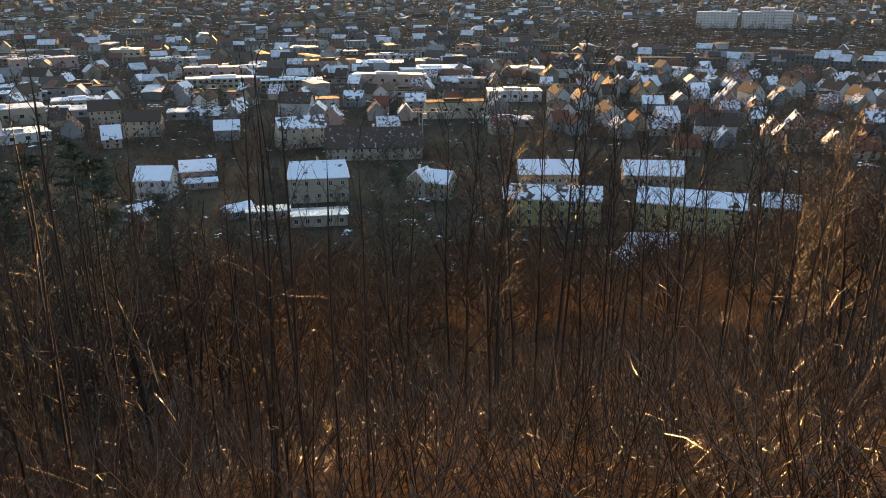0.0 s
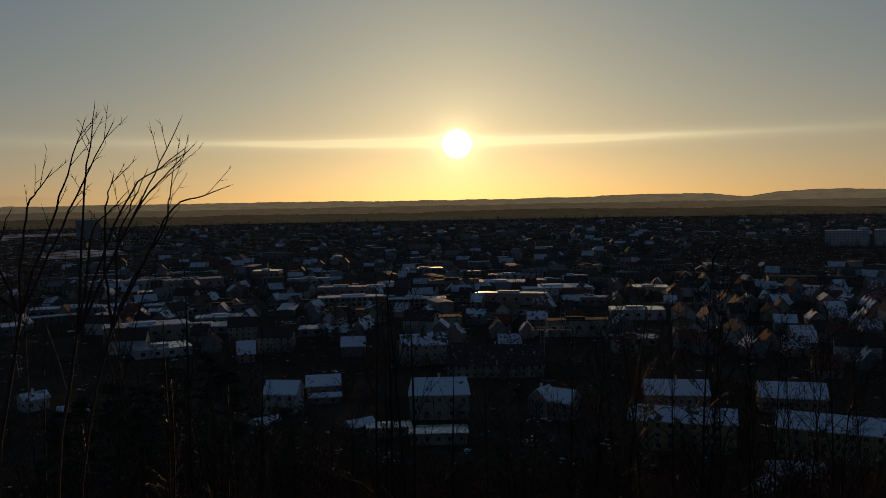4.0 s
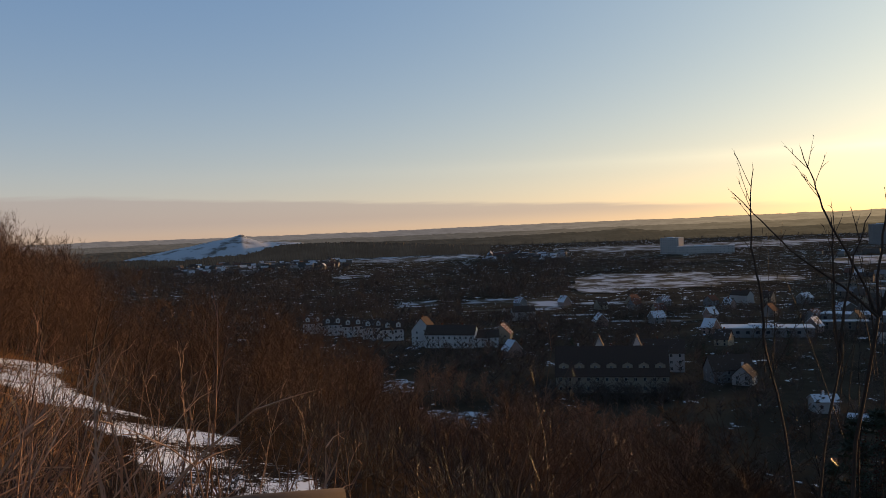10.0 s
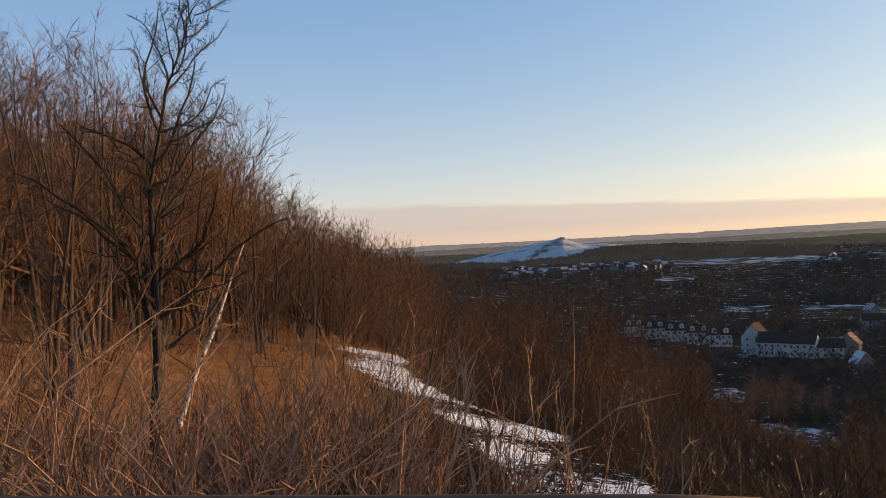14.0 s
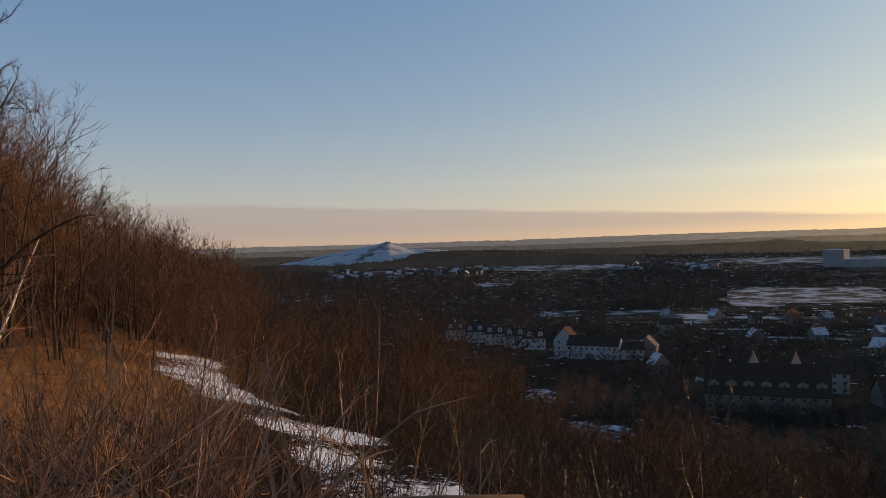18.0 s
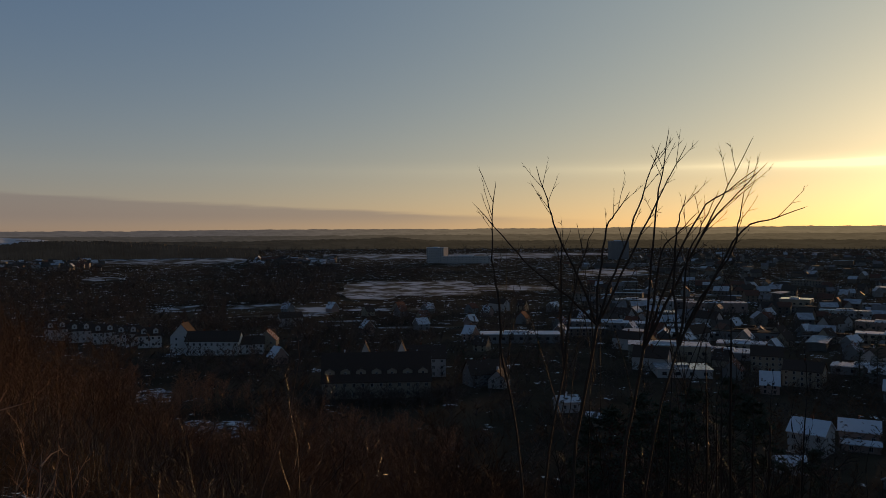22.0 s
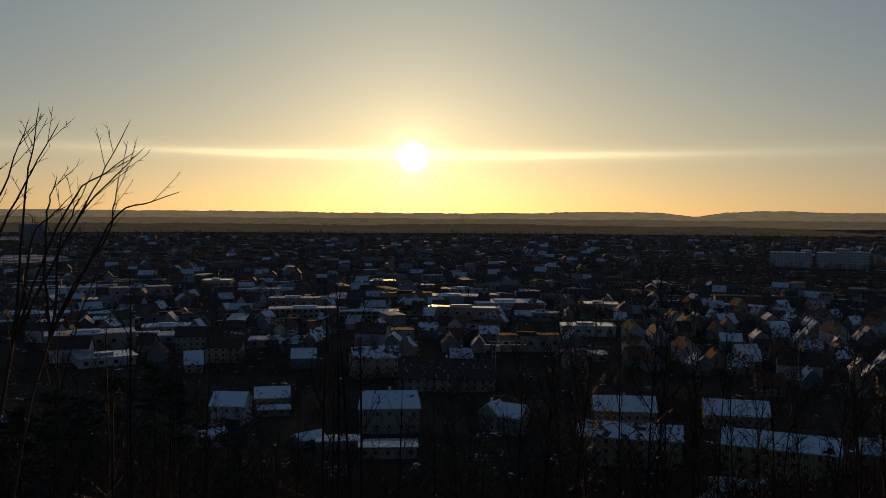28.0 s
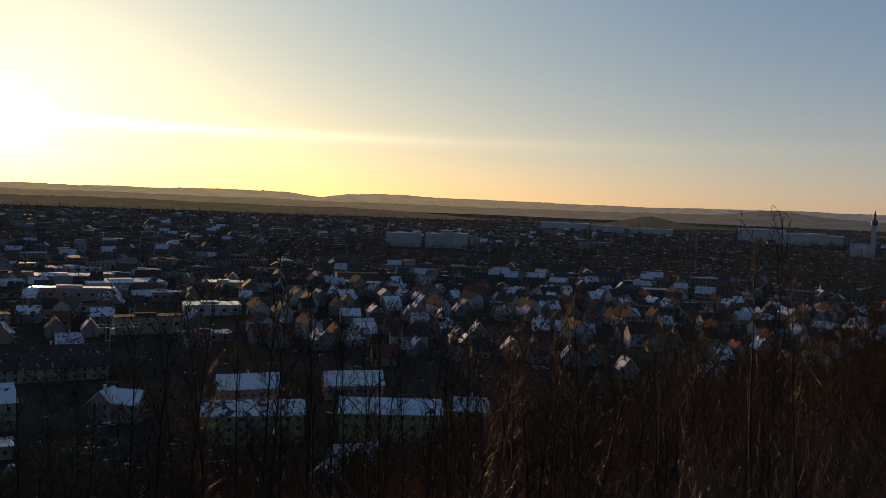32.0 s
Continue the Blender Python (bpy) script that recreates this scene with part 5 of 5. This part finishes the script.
# the town's ordinary houses: a few kinds, repeated
KINDS = []
rng = random.Random(17)
WALLS = [WALL_WHITE, WALL_CREAM, WALL_GREY, WALL_CREAM, WALL_PINK, WALL_GREY]
ROOFS = [ROOF_DARK, ROOF_RED, ROOF_SNOW, ROOF_DARK, ROOF_SNOW, ROOF_RED]
TEXTS = ["gabled town house with a dark tiled roof", "gabled town house with a red tiled roof", "town house with a snow-covered roof"]
for k in range(12):
    roof = ROOFS[k % 6]
    text = TEXTS[(ROOF_DARK, ROOF_RED, ROOF_SNOW).index(roof)]
    KINDS.append(house(text, 160 + 3 * k, 400, rng.uniform(8, 12) if k % 6 else rng.uniform(16, 22), rng.uniform(8.0, 9.6), rng.uniform(3.8, 5.4) if k % 6 else 7.5, rng.uniform(3.8, 5.4), WALLS[(k * 5) % 6], roof, rows=2, cols=2, deep=False, group="town houses"))
taken = [(o.location.x, o.location.y) for o in bpy.data.objects if o.parent is None and o.name.split(".")[0] in ("house", "hall")]


def town(count, yaws, rs, seed, gap):
    rng, made = random.Random(seed), 0
    for k in range(count * 12):
        yaw, r = rng.uniform(*yaws), math.sqrt(rng.uniform(rs[0] ** 2, rs[1] ** 2))
        p = unit(yaw) * r
        if on_slope(yaw, r - 25) or made >= count or any((p.x - a) ** 2 + (p.y - b) ** 2 < gap * gap for a, b in taken):
            continue
        taken.append((p.x, p.y))
        made += 1
        street = 40 * noise.noise((p.x * 0.004, p.y * 0.004, 2.0))
        ob = copy_thing(KINDS[rng.randrange(len(KINDS))], pose(p.x, p.y, land(p.x, p.y), 0, 0, street + rng.choice((0, 90, 90, 180)) + rng.uniform(-8, 8)))


def roofscape():
    """Flat-roofed blocks and sheds between the houses, longer than they are deep, most with snow on top."""
    rng = random.Random(61)
    for k in range(400):
        yaw, r = rng.uniform(-6, 33), rng.uniform(430, 900)
        p = unit(yaw) * r
        if len(taken) > 105 or any((p.x - a) ** 2 + (p.y - b) ** 2 < 30 ** 2 for a, b in taken):
            continue
        taken.append((p.x, p.y))
        L = rng.uniform(22, 58)
        flat_hall("low flat-roofed block with a snowy roof in the town", yaw, r, L, rng.uniform(10, 22), rng.choice((3.6, 4.2, 6.4, 9.0)), rng.choice((WALL_CREAM, WALL_GREY, WALL_PINK, WALL_WHITE)), (ROOF_SNOW, ROOF_DARK, ROOF_WET, ROOF_SNOW)[k % 4], turn=rng.uniform(-14, 14), cols=3 + int(L / 14))


roofscape()
town(190, (-50, -8), (370, 720), 21, 13)
town(85, (-8, 32), (395, 720), 22, 15)
town(26, (32, 58), (440, 800), 23, 20)


def mixed_surface(name, colours, rough):
    """One colour for each separate piece of a joined mesh, picked by chance, with a little grain."""
    m = bpy.data.materials.new(name)
    m.use_nodes = True
    n = Net(m.node_tree)
    geo = n.node("ShaderNodeNewGeometry")
    ramp = n.node("ShaderNodeValToRGB", {0: geo.outputs["Random Per Island"]})
    ramp.color_ramp.interpolation = "CONSTANT"
    while len(ramp.color_ramp.elements) < len(colours):
        ramp.color_ramp.elements.new(0.5)
    for k, c in enumerate(colours):
        ramp.color_ramp.elements[k].position, ramp.color_ramp.elements[k].color = k / len(colours), rgb(*c)
    grain = n.span(n.noise(0.35, 4.0, 0.6, geo.outputs["Position"]), 0.3, 0.7, 0.0, 0.45)
    colour = n.mix(grain, ramp.outputs[0], rgb(0.09, 0.075, 0.065))
    b = n.node("ShaderNodeBsdfPrincipled", {"Base Color": colour, "Roughness": rough, "Specular IOR Level": 0.1})
    n.t.links.new(b.outputs[0], n.node("ShaderNodeOutputMaterial").inputs[0])
    return m


def far_town():
    """The houses too far off to tell apart: walls, roofs and windows, each as one mesh."""
    rng = random.Random(9)
    parts = {"wall": ([], []), "roof": ([], []), "window": ([], [])}
    for k in range(2000):
        yaw = rng.uniform(-52, 80)
        r = rng.uniform(560, 2300) if k < 1700 else rng.uniform(540, 1150)
        if yaw > 35:
            r = rng.uniform(1700, 2080)
        if yaw < -9 and 930 < r < (1480 if yaw > -33 else 2020) or not off_fields(yaw, r):
            continue
        p = at(yaw, r)
        if r < 900 and any((p.x - a) ** 2 + (p.y - b) ** 2 < 14 ** 2 for a, b in taken):
            continue
        L, W, e, h = rng.uniform(9, 18), rng.uniform(8, 11), rng.uniform(4, 8), rng.uniform(3, 5.5)
        if k % 5 == 0:
            L, W, e, h = rng.uniform(18, 44), rng.uniform(9, 15), rng.uniform(4, 9), 0.5
        m = pose(p.x, p.y, p.z, 0, 0, yaw + rng.choice((0, 0, 90)) + rng.uniform(-25, 25))
        solids = [("wall", gable_body(L, W, e, h)), ("roof", gable_roof(L, W, e, h))]
        if r < 1300:
            cols = max(2, int(L / 4))
            for i in range(cols):
                c = (i + 0.5) / cols * L - L / 2
                solids += [("window", box(c - 0.6, -W / 2 - 0.07, z - 0.75, c + 0.6, -W / 2 + 0.1, z + 0.75)) for z in (e * 0.3, e * 0.75)]
        for key, (v, f) in solids:
            V, F = parts[key]
            n0 = len(V)
            V += [m @ Vector(q) for q in v]
            F += [tuple(i + n0 for i in q) for q in f]
    walls = mixed_surface("far_town_walls", [(0.22, 0.20, 0.17), (0.16, 0.14, 0.12), (0.28, 0.265, 0.245), (0.19, 0.145, 0.11), (0.13, 0.12, 0.11)], 0.9)
    roofs = mixed_surface("far_town_roofs", [(0.46, 0.48, 0.52), (0.06, 0.048, 0.042), (0.09, 0.07, 0.06), (0.13, 0.06, 0.042), (0.50, 0.53, 0.57), (0.075, 0.06, 0.05), (0.20, 0.19, 0.19)], 0.85)
    ob = tagged(new("far_town", mesh_of("far_town", *parts["wall"], walls)), "far houses of the town in winter haze", "houses", kind="stuff")
    tagged(piece("far_roofs", mesh_of("far_roofs", *parts["roof"], roofs), ob), kind="stuff")
    tagged(piece("far_windows", mesh_of("far_windows", *parts["window"], GLASS), ob), kind="stuff")


far_town()


# ---- at the viewpoint ----
def rail():
    """The round timber handrail at the edge of the terrace."""
    ob = tagged(new("wooden_railing"), "weathered round timber handrail on posts at the viewpoint", "railing")
    a, b = Vector((-2.115, 0.865, 74.385)), Vector((-2.78, -1.68, 74.385))
    d = (b - a).normalized()
    V, F, n, k = [], [], 20, 14
    s, u = d.cross(Vector((0, 0, 1))).normalized(), Vector((0, 0, 1))
    for i in range(k + 1):
        f = i / k
        p = a.lerp(b, f)
        for j in range(n):
            q = 2 * math.pi * j / n
            rad = (0.062 if 0 < i < k else 0.054) * (1 + 0.03 * noise.noise((math.cos(q) * 2, math.sin(q) * 2, f * 6)))
            V.append(p + (s * math.cos(q) + u * math.sin(q)) * rad - d * (0.012 if i == 0 else 0))
    for i in range(k):
        F += [(i * n + j, i * n + (j + 1) % n, (i + 1) * n + (j + 1) % n, (i + 1) * n + j) for j in range(n)]
    F += [tuple(range(n - 1, -1, -1)), tuple(range(k * n, k * n + n))]
    piece("handrail", mesh_of("handrail", V, F, PLANK, True), ob)
    for f in (0.12, 0.62, 1.0):
        p = a.lerp(b, f)
        v, q = [], []
        tube(v, q, [Vector((p.x, p.y, land(p.x, p.y) - 0.4)), Vector((p.x, p.y, 73.9)), Vector((p.x, p.y, p.z - 0.04)), Vector((p.x, p.y, p.z))], [0.055, 0.055, 0.055, 0.05], 12)
        piece("post", mesh_of("post", v, q, PLANK, True), ob)


rail()


def near_bush():
    """The tall bush before the view: a few trunks that fork low into long, straight, thin stems."""
    rng = random.Random(77)
    ob = tagged(new("willow_bush"), "tall leafless bush with long bare forked stems", "bush")
    edge = unit(41.8) * 0.50
    # trunks: heading and height angle low down and at the fork
    trunks = {"west": (39.6, -17.0, 41.1, -8.3), "fork": (36.1, -18.0, 34.3, -6.4), "thin": (38.0, -18.0, 36.6, -9.5), "main": (32.6, -17.5, 31.1, -8.0), "east": (31.0, -17.5, 28.8, -7.7)}
    # stems: trunk, then heading and height angle at the bend and at the tip, and the number of end twigs
    stems = [("west", 41.7, -1.8, 41.5, 4.0, 3), ("fork", 38.8, -2.5, 43.2, 2.4, 1), ("fork", 37.1, 0.1, 38.6, 5.0, 4), ("thin", 35.8, -3.6, 34.5, 0.6, 2), ("thin", 36.8, -2.4, 36.9, 0.3, 1),
             ("fork", 31.7, 1.1, 29.9, 6.4, 3), ("main", 30.3, 1.5, 29.4, 7.4, 3), ("fork", 30.8, 1.0, 28.2, 6.3, 2), ("main", 27.2, 0.0, 23.9, 6.6, 2), ("main", 26.7, 0.7, 23.0, 4.8, 4),
             ("main", 27.4, 1.4, 23.6, 4.5, 3), ("east", 25.2, -1.0, 24.4, 3.2, 2), ("east", 24.7, 0.2, 20.6, 1.8, 1), ("east", 29.0, -0.2, 28.3, 2.8, 2), ("east", 28.2, -1.8, 26.1, 3.1, 3),
             ("main", 29.9, -1.2, 27.4, 1.6, 2), ("fork", 33.6, 0.4, 32.0, 3.0, 2)]

    def through_points(way, r):
        pts = []
        for i in range(len(way) - 1):
            p0, p1, p2, p3 = way[max(i - 1, 0)], way[i], way[i + 1], way[min(i + 2, len(way) - 1)]
            for s in range(4):
                u = s / 4
                q = [0.5 * (2 * e1 + (e2 - e0) * u + (2 * e0 - 5 * e1 + 4 * e2 - e3) * u * u + (3 * e1 - e0 - 3 * e2 + e3) * u ** 3) for e0, e1, e2, e3 in zip(p0, p1, p2, p3)]
                p = edge + unit(q[0]) * r
                p.z = 75 + r * math.tan(radians(q[1]))
                pts.append(p + Vector((rng.gauss(0, 0.005), rng.gauss(0, 0.005), 0)))
        p = edge + unit(way[-1][0]) * r
        p.z = 75 + r * math.tan(radians(way[-1][1]))
        return pts + [p]

    far = {}
    for key, (yaw0, el0, yaw1, el1) in trunks.items():
        r = far[key] = 6.5 + rng.uniform(-0.2, 0.2)
        heel = 33.5 + (yaw0 - 33.5) * 0.8
        pts = through_points([(heel, -36.0), (yaw0, el0), (yaw1, el1)], r)
        pts[0].z = land(pts[0].x, pts[0].y) - 0.2
        V, F = [], []
        girth = 0.017 if key in ("main", "fork") else 0.012
        tube(V, F, pts + [pts[-1] + (pts[-1] - pts[-2]) * 0.15], [girth * (1 - 0.3 * i / len(pts)) for i in range(len(pts) + 1)], 6)
        piece("trunk", mesh_of("trunk", V, F, BARK, True), ob)
    for key, yaw1, el1, yaw2, el2, twigs in stems:
        yaw0, el0 = trunks[key][2:]
        r = far[key]
        pts = through_points([(yaw0, el0), (0.55 * yaw0 + 0.45 * yaw1 + rng.uniform(-0.2, 0.2), 0.5 * (el0 + el1)), (yaw1, el1), (0.5 * (yaw1 + yaw2) + rng.uniform(-0.1, 0.1), 0.5 * (el1 + el2)), (yaw2, el2)], r)
        n = len(pts)
        V, F = [], []
        tube(V, F, pts, [0.0095 * (1 - i / (n - 1)) ** 0.8 + 0.0018 for i in range(n)], 5)
        stem = piece("stem", mesh_of("stem", V, F, BARK, True), ob)
        for k in range(twigs + 2):
            CV, CF = [], []
            u = rng.uniform(0.66, 0.86) if k < twigs else rng.uniform(0.3, 0.66)
            p, d = along(pts, u)
            side = unit(31.0 - 90) * rng.choice((-1, 1)) + unit(31.0) * rng.uniform(-0.6, 0.6)
            q = limb(rng, p, d + side * rng.uniform(0.3, 0.65), rng.uniform(0.16, 0.36), 5, 0.03, 0.03)
            tube(CV, CF, q, [0.0034 * (1 - 0.6 * i / 5) for i in range(6)], 3)
            branch_out(rng, CV, CF, q, 0.004, [(2, 0.45, 0.5, 2, 3, 0.04, 0.3)], 0, 0.0019)
            piece("twig", mesh_of("twig", CV, CF, TWIG_DEEP), stem)
    # thin low shoots that leave the trunks below the skyline
    for k in range(26):
        key = rng.choice(list(trunks))
        yaw0, el0 = trunks[key][2:]
        turn = rng.uniform(-4.5, 4.5)
        pts = through_points([(yaw0 + rng.uniform(-0.6, 0.6), el0 + rng.uniform(-7, 0)), (yaw0 + turn * 0.5, el0 + 2.0), (yaw0 + turn, rng.uniform(-4.5, 0.6))], far[key])
        V, F = [], []
        tube(V, F, pts, [0.0048 * (1 - 0.7 * i / (len(pts) - 1)) for i in range(len(pts))], 4)
        branch_out(rng, V, F, pts, 0.004, [(3, 0.16, 0.6, 2, 3, 0.04, 0.35)], 0, 0.0019)
        piece("shoot", mesh_of("shoot", V, F, BARK), ob)
    # low tangled growth round its foot
    CV, CF = [], []
    for k in range(70):
        f = unit(33.0 + rng.uniform(-11, 11)) * rng.uniform(6.0, 7.8)
        f.z = land(f.x, f.y)
        pts = limb(rng, f, Vector((rng.gauss(0, 0.4), rng.gauss(0, 0.4), 1)), rng.uniform(1.2, 2.6), 7, 0.14, 0.0)
        tube(CV, CF, pts, [0.008 * (1 - 0.8 * i / 7) for i in range(8)], 4)
        branch_out(rng, CV, CF, pts, 0.008, [(8, 0.3, 0.7, 3, 3, 0.05, 0.2), (3, 0.4, 0.6, 2, 3, 0.0, 0.2)], 0)
    piece("undergrowth", mesh_of("undergrowth", CV, CF, TWIG_DEEP), ob)


near_bush()


def stalks(name, label, count, seed, yaws, rs, tall, material, shoots, sway=0.45, stout=1.0):
    """Dry stalks and grass blades, too many to count."""
    rng = random.Random(seed)
    V, F = [], []
    for k in range(count):
        yaw, r = rng.uniform(*yaws), rs[0] + (rs[1] - rs[0]) * rng.random() ** 1.3
        p = at(yaw, r) - Vector((0, 0, 0.05))
        h = rng.uniform(*tall)
        pts = limb(rng, p, Vector((rng.gauss(0, sway), rng.gauss(0, sway), 1)), h, 5, 0.2, -0.03)
        rad = (0.0018 + 0.0026 * h) * stout
        tube(V, F, pts, [rad * (1 - 0.7 * i / 5) for i in range(6)], 3)
        if shoots:
            branch_out(rng, V, F, pts, rad, [(shoots, 0.3, 0.5, 2, 3, 0.05, 0.35)], 0, 0.0022 * stout)
    return tagged(new(name, mesh_of(name, V, F, material)), label, "undergrowth", kind="stuff")


stalks("hazel_tangle", "dense tangle of thin brown hazel and bramble stems", 300, 56, (86, 117), (4.3, 12), (0.8, 1.9), TWIG, 8, 1.05, 1.6)
# lower stems darker, upper stems paler: light and shade put into the colours
stalks("dark_tangle", "dense tangle of dark crossing stems", 340, 57, (84, 117), (4.3, 11), (0.7, 1.6), TWIG_SHADED, 8, 1.1, 1.3)
stalks("tall_stems", "long thin upright stems above the tangle", 150, 58, (86, 117), (4.6, 9), (1.3, 2.8), TWIG_PALE, 6, 0.7, 1.25)
stalks("bank_stems", "thin pale upright stems on the bank", 110, 60, (60, 88), (4.8, 9), (0.8, 1.6), TWIG_PALE, 5, 0.6, 1.15)
stalks("bush_shoots", "thin crossing shoots round the foot of the bush", 60, 61, (24, 43), (5.4, 7.8), (1.1, 2.3), TWIG, 6, 0.5, 0.9)
# lighter stem colour paints in the sun's glints among the darker brush
stalks("glinting_shoots", "thin arching shoots that catch the low sun", 520, 59, (-58, 62), (4.8, 12), (0.9, 2.4), BRAMBLE, 7, 1.7, 1.0)
stalks("dry_stalks", "bare straw-coloured stalks along the terrace edge", 60, 41, (76, 116), (4.0, 11), (0.5, 1.5), TWIG_PALE, 4, 0.5, 1.4)
stalks("arching_shoots", "long pale arching shoots at the terrace edge", 40, 45, (74, 114), (3.8, 7.0), (1.3, 2.4), TWIG_PALE, 5, 0.6, 1.5)
stalks("tangled_shoots", "tangled crossing bramble shoots before the terrace", 170, 48, (73, 116), (3.6, 9), (0.8, 2.0), TWIG, 6, 0.95, 2.1)
stalks("bleached_shoots", "bleached crossing twigs before the terrace", 44, 49, (76, 116), (3.8, 9), (0.8, 2.2), TWIG_PALE, 5, 0.8, 1.8)
stalks("bramble", "tangled dark bramble and saplings on the bank", 700, 42, (60, 117), (4.5, 12), (0.4, 1.5), TWIG_SHADED, 5, 0.8, 1.3)
# pale straw colour stands in for low sunlight on these stems
stalks("lit_bramble", "long crossing bramble stems lit by the low sun", 60, 54, (74, 115), (4.0, 7.0), (1.2, 2.8), TWIG_PALE, 7, 1.0, 2.1)
stalks("strip_brush", "low dark brush growing through the snow", 150, 53, (66, 93), (9, 32), (0.25, 0.9), TWIG_SHADED, 5, 0.8, 1.6)
stalks("bank_shoots", "thin red-brown shoots on the bank", 200, 52, (54, 92), (5, 16), (0.5, 1.6), TWIG_SHADED, 5, 0.6)


def grass(name, label, count, seed, yaws, rs, tall, material):
    """Blades of dry grass in tufts, too many to count."""
    rng = random.Random(seed)
    V, F = [], []
    while len(F) < count * 2:
        yaw, r = rng.uniform(*yaws), rs[0] + (rs[1] - rs[0]) * rng.random() ** 1.2
        tuft = at(yaw, r)
        if noise.noise((tuft.x * 0.35, tuft.y * 0.35, 4.0)) < -0.15:
            continue
        for k in range(14):
            x, y = tuft.x + rng.gauss(0, 0.12), tuft.y + rng.gauss(0, 0.12)
            p = Vector((x, y, tuft.z - 0.03))
            h = rng.uniform(*tall)
            e = unit(rng.uniform(0, 360)) * rng.uniform(0.002, 0.005)
            bend = Vector((rng.gauss(0, 0.5), rng.gauss(0, 0.5), 1)) * h
            n0 = len(V)
            V += [p - e, p + e, p + bend * 0.55 + e * 0.7, p + bend * 0.55 - e * 0.7, p + bend + Vector((bend.x, bend.y, -0.1 * h)) * 0.5]
            F += [(n0, n0 + 1, n0 + 2, n0 + 3), (n0 + 3, n0 + 2, n0 + 4)]
    return tagged(new(name, mesh_of(name, V, F, material)), label, "grass", kind="stuff")


grass("dry_grass", "tussocks of dry ochre grass on the slope", 34000, 43, (86, 113), (5.0, 27), (0.05, 0.18), GRASS)
stalks("slope_brush", "dark brush covering the near slope", 850, 44, (-58, 64), (4.5, 17), (0.9, 2.6), TWIG_DEEP, 7, 1.3)
stalks("hazel_brush", "grey-brown brush on the near slope", 850, 50, (-58, 64), (4.5, 19), (0.9, 2.8), TWIG_DEEP, 7, 1.2)
# a lighter copy of the brush, with its sunlight put into the colour
stalks("lit_shoots", "long arching shoots that catch the low sun", 50, 51, (-58, 62), (5.0, 15), (1.4, 3.0), TWIG, 5, 0.8)


def crane(label, yaw, r, high, jib, turn):
    """A tower crane: lattice mast, jib with its lacing, cabin and counterweight."""
    ob = tagged(new("tower_crane"), label, "crane")
    p = at(yaw, r)
    ob.matrix_basis = pose(p.x, p.y, p.z, 0, 0, yaw + turn)
    back = -0.32 * jib
    bars = [box(x - 0.12, y - 0.12, -1, x + 0.12, y + 0.12, high) for x in (-0.8, 0.8) for y in (-0.8, 0.8)]
    bars += [box(-0.8, -0.85, 2.4 * k, 0.8, -0.75, 2.4 * k + 0.2) for k in range(int(high / 2.4))]
    piece("mast", mesh_of("mast", *join(*bars), METAL), ob)
    lacing = [box(back + 3 * k, -0.5, high - 1.5, back + 3 * k + 0.15, 0.5, high - 0.1) for k in range(int((jib - back) / 3))]
    piece("jib", mesh_of("jib", *join(box(back, -0.5, high - 1.6, jib, -0.3, high - 1.3), box(back, 0.3, high - 1.6, jib, 0.5, high - 1.3), box(back, -0.1, high - 0.2, jib, 0.1, high), *lacing), METAL), ob)
    piece("cabin", mesh_of("cabin", *box(0.9, -1.0, high - 4.5, 2.6, 1.0, high - 2), FRAME_PAINT), ob)
    piece("counterweight", mesh_of("counterweight", *box(back, -0.9, high - 3.8, back + 3, 0.9, high - 1.6), WALL_GREY), ob)


crane("thin steel tower crane standing over the town", -38.7, 1031, 55, 38, 0)
crane("slim tower crane beside the great dark roof", 1.6, 365, 19, 15, 6)
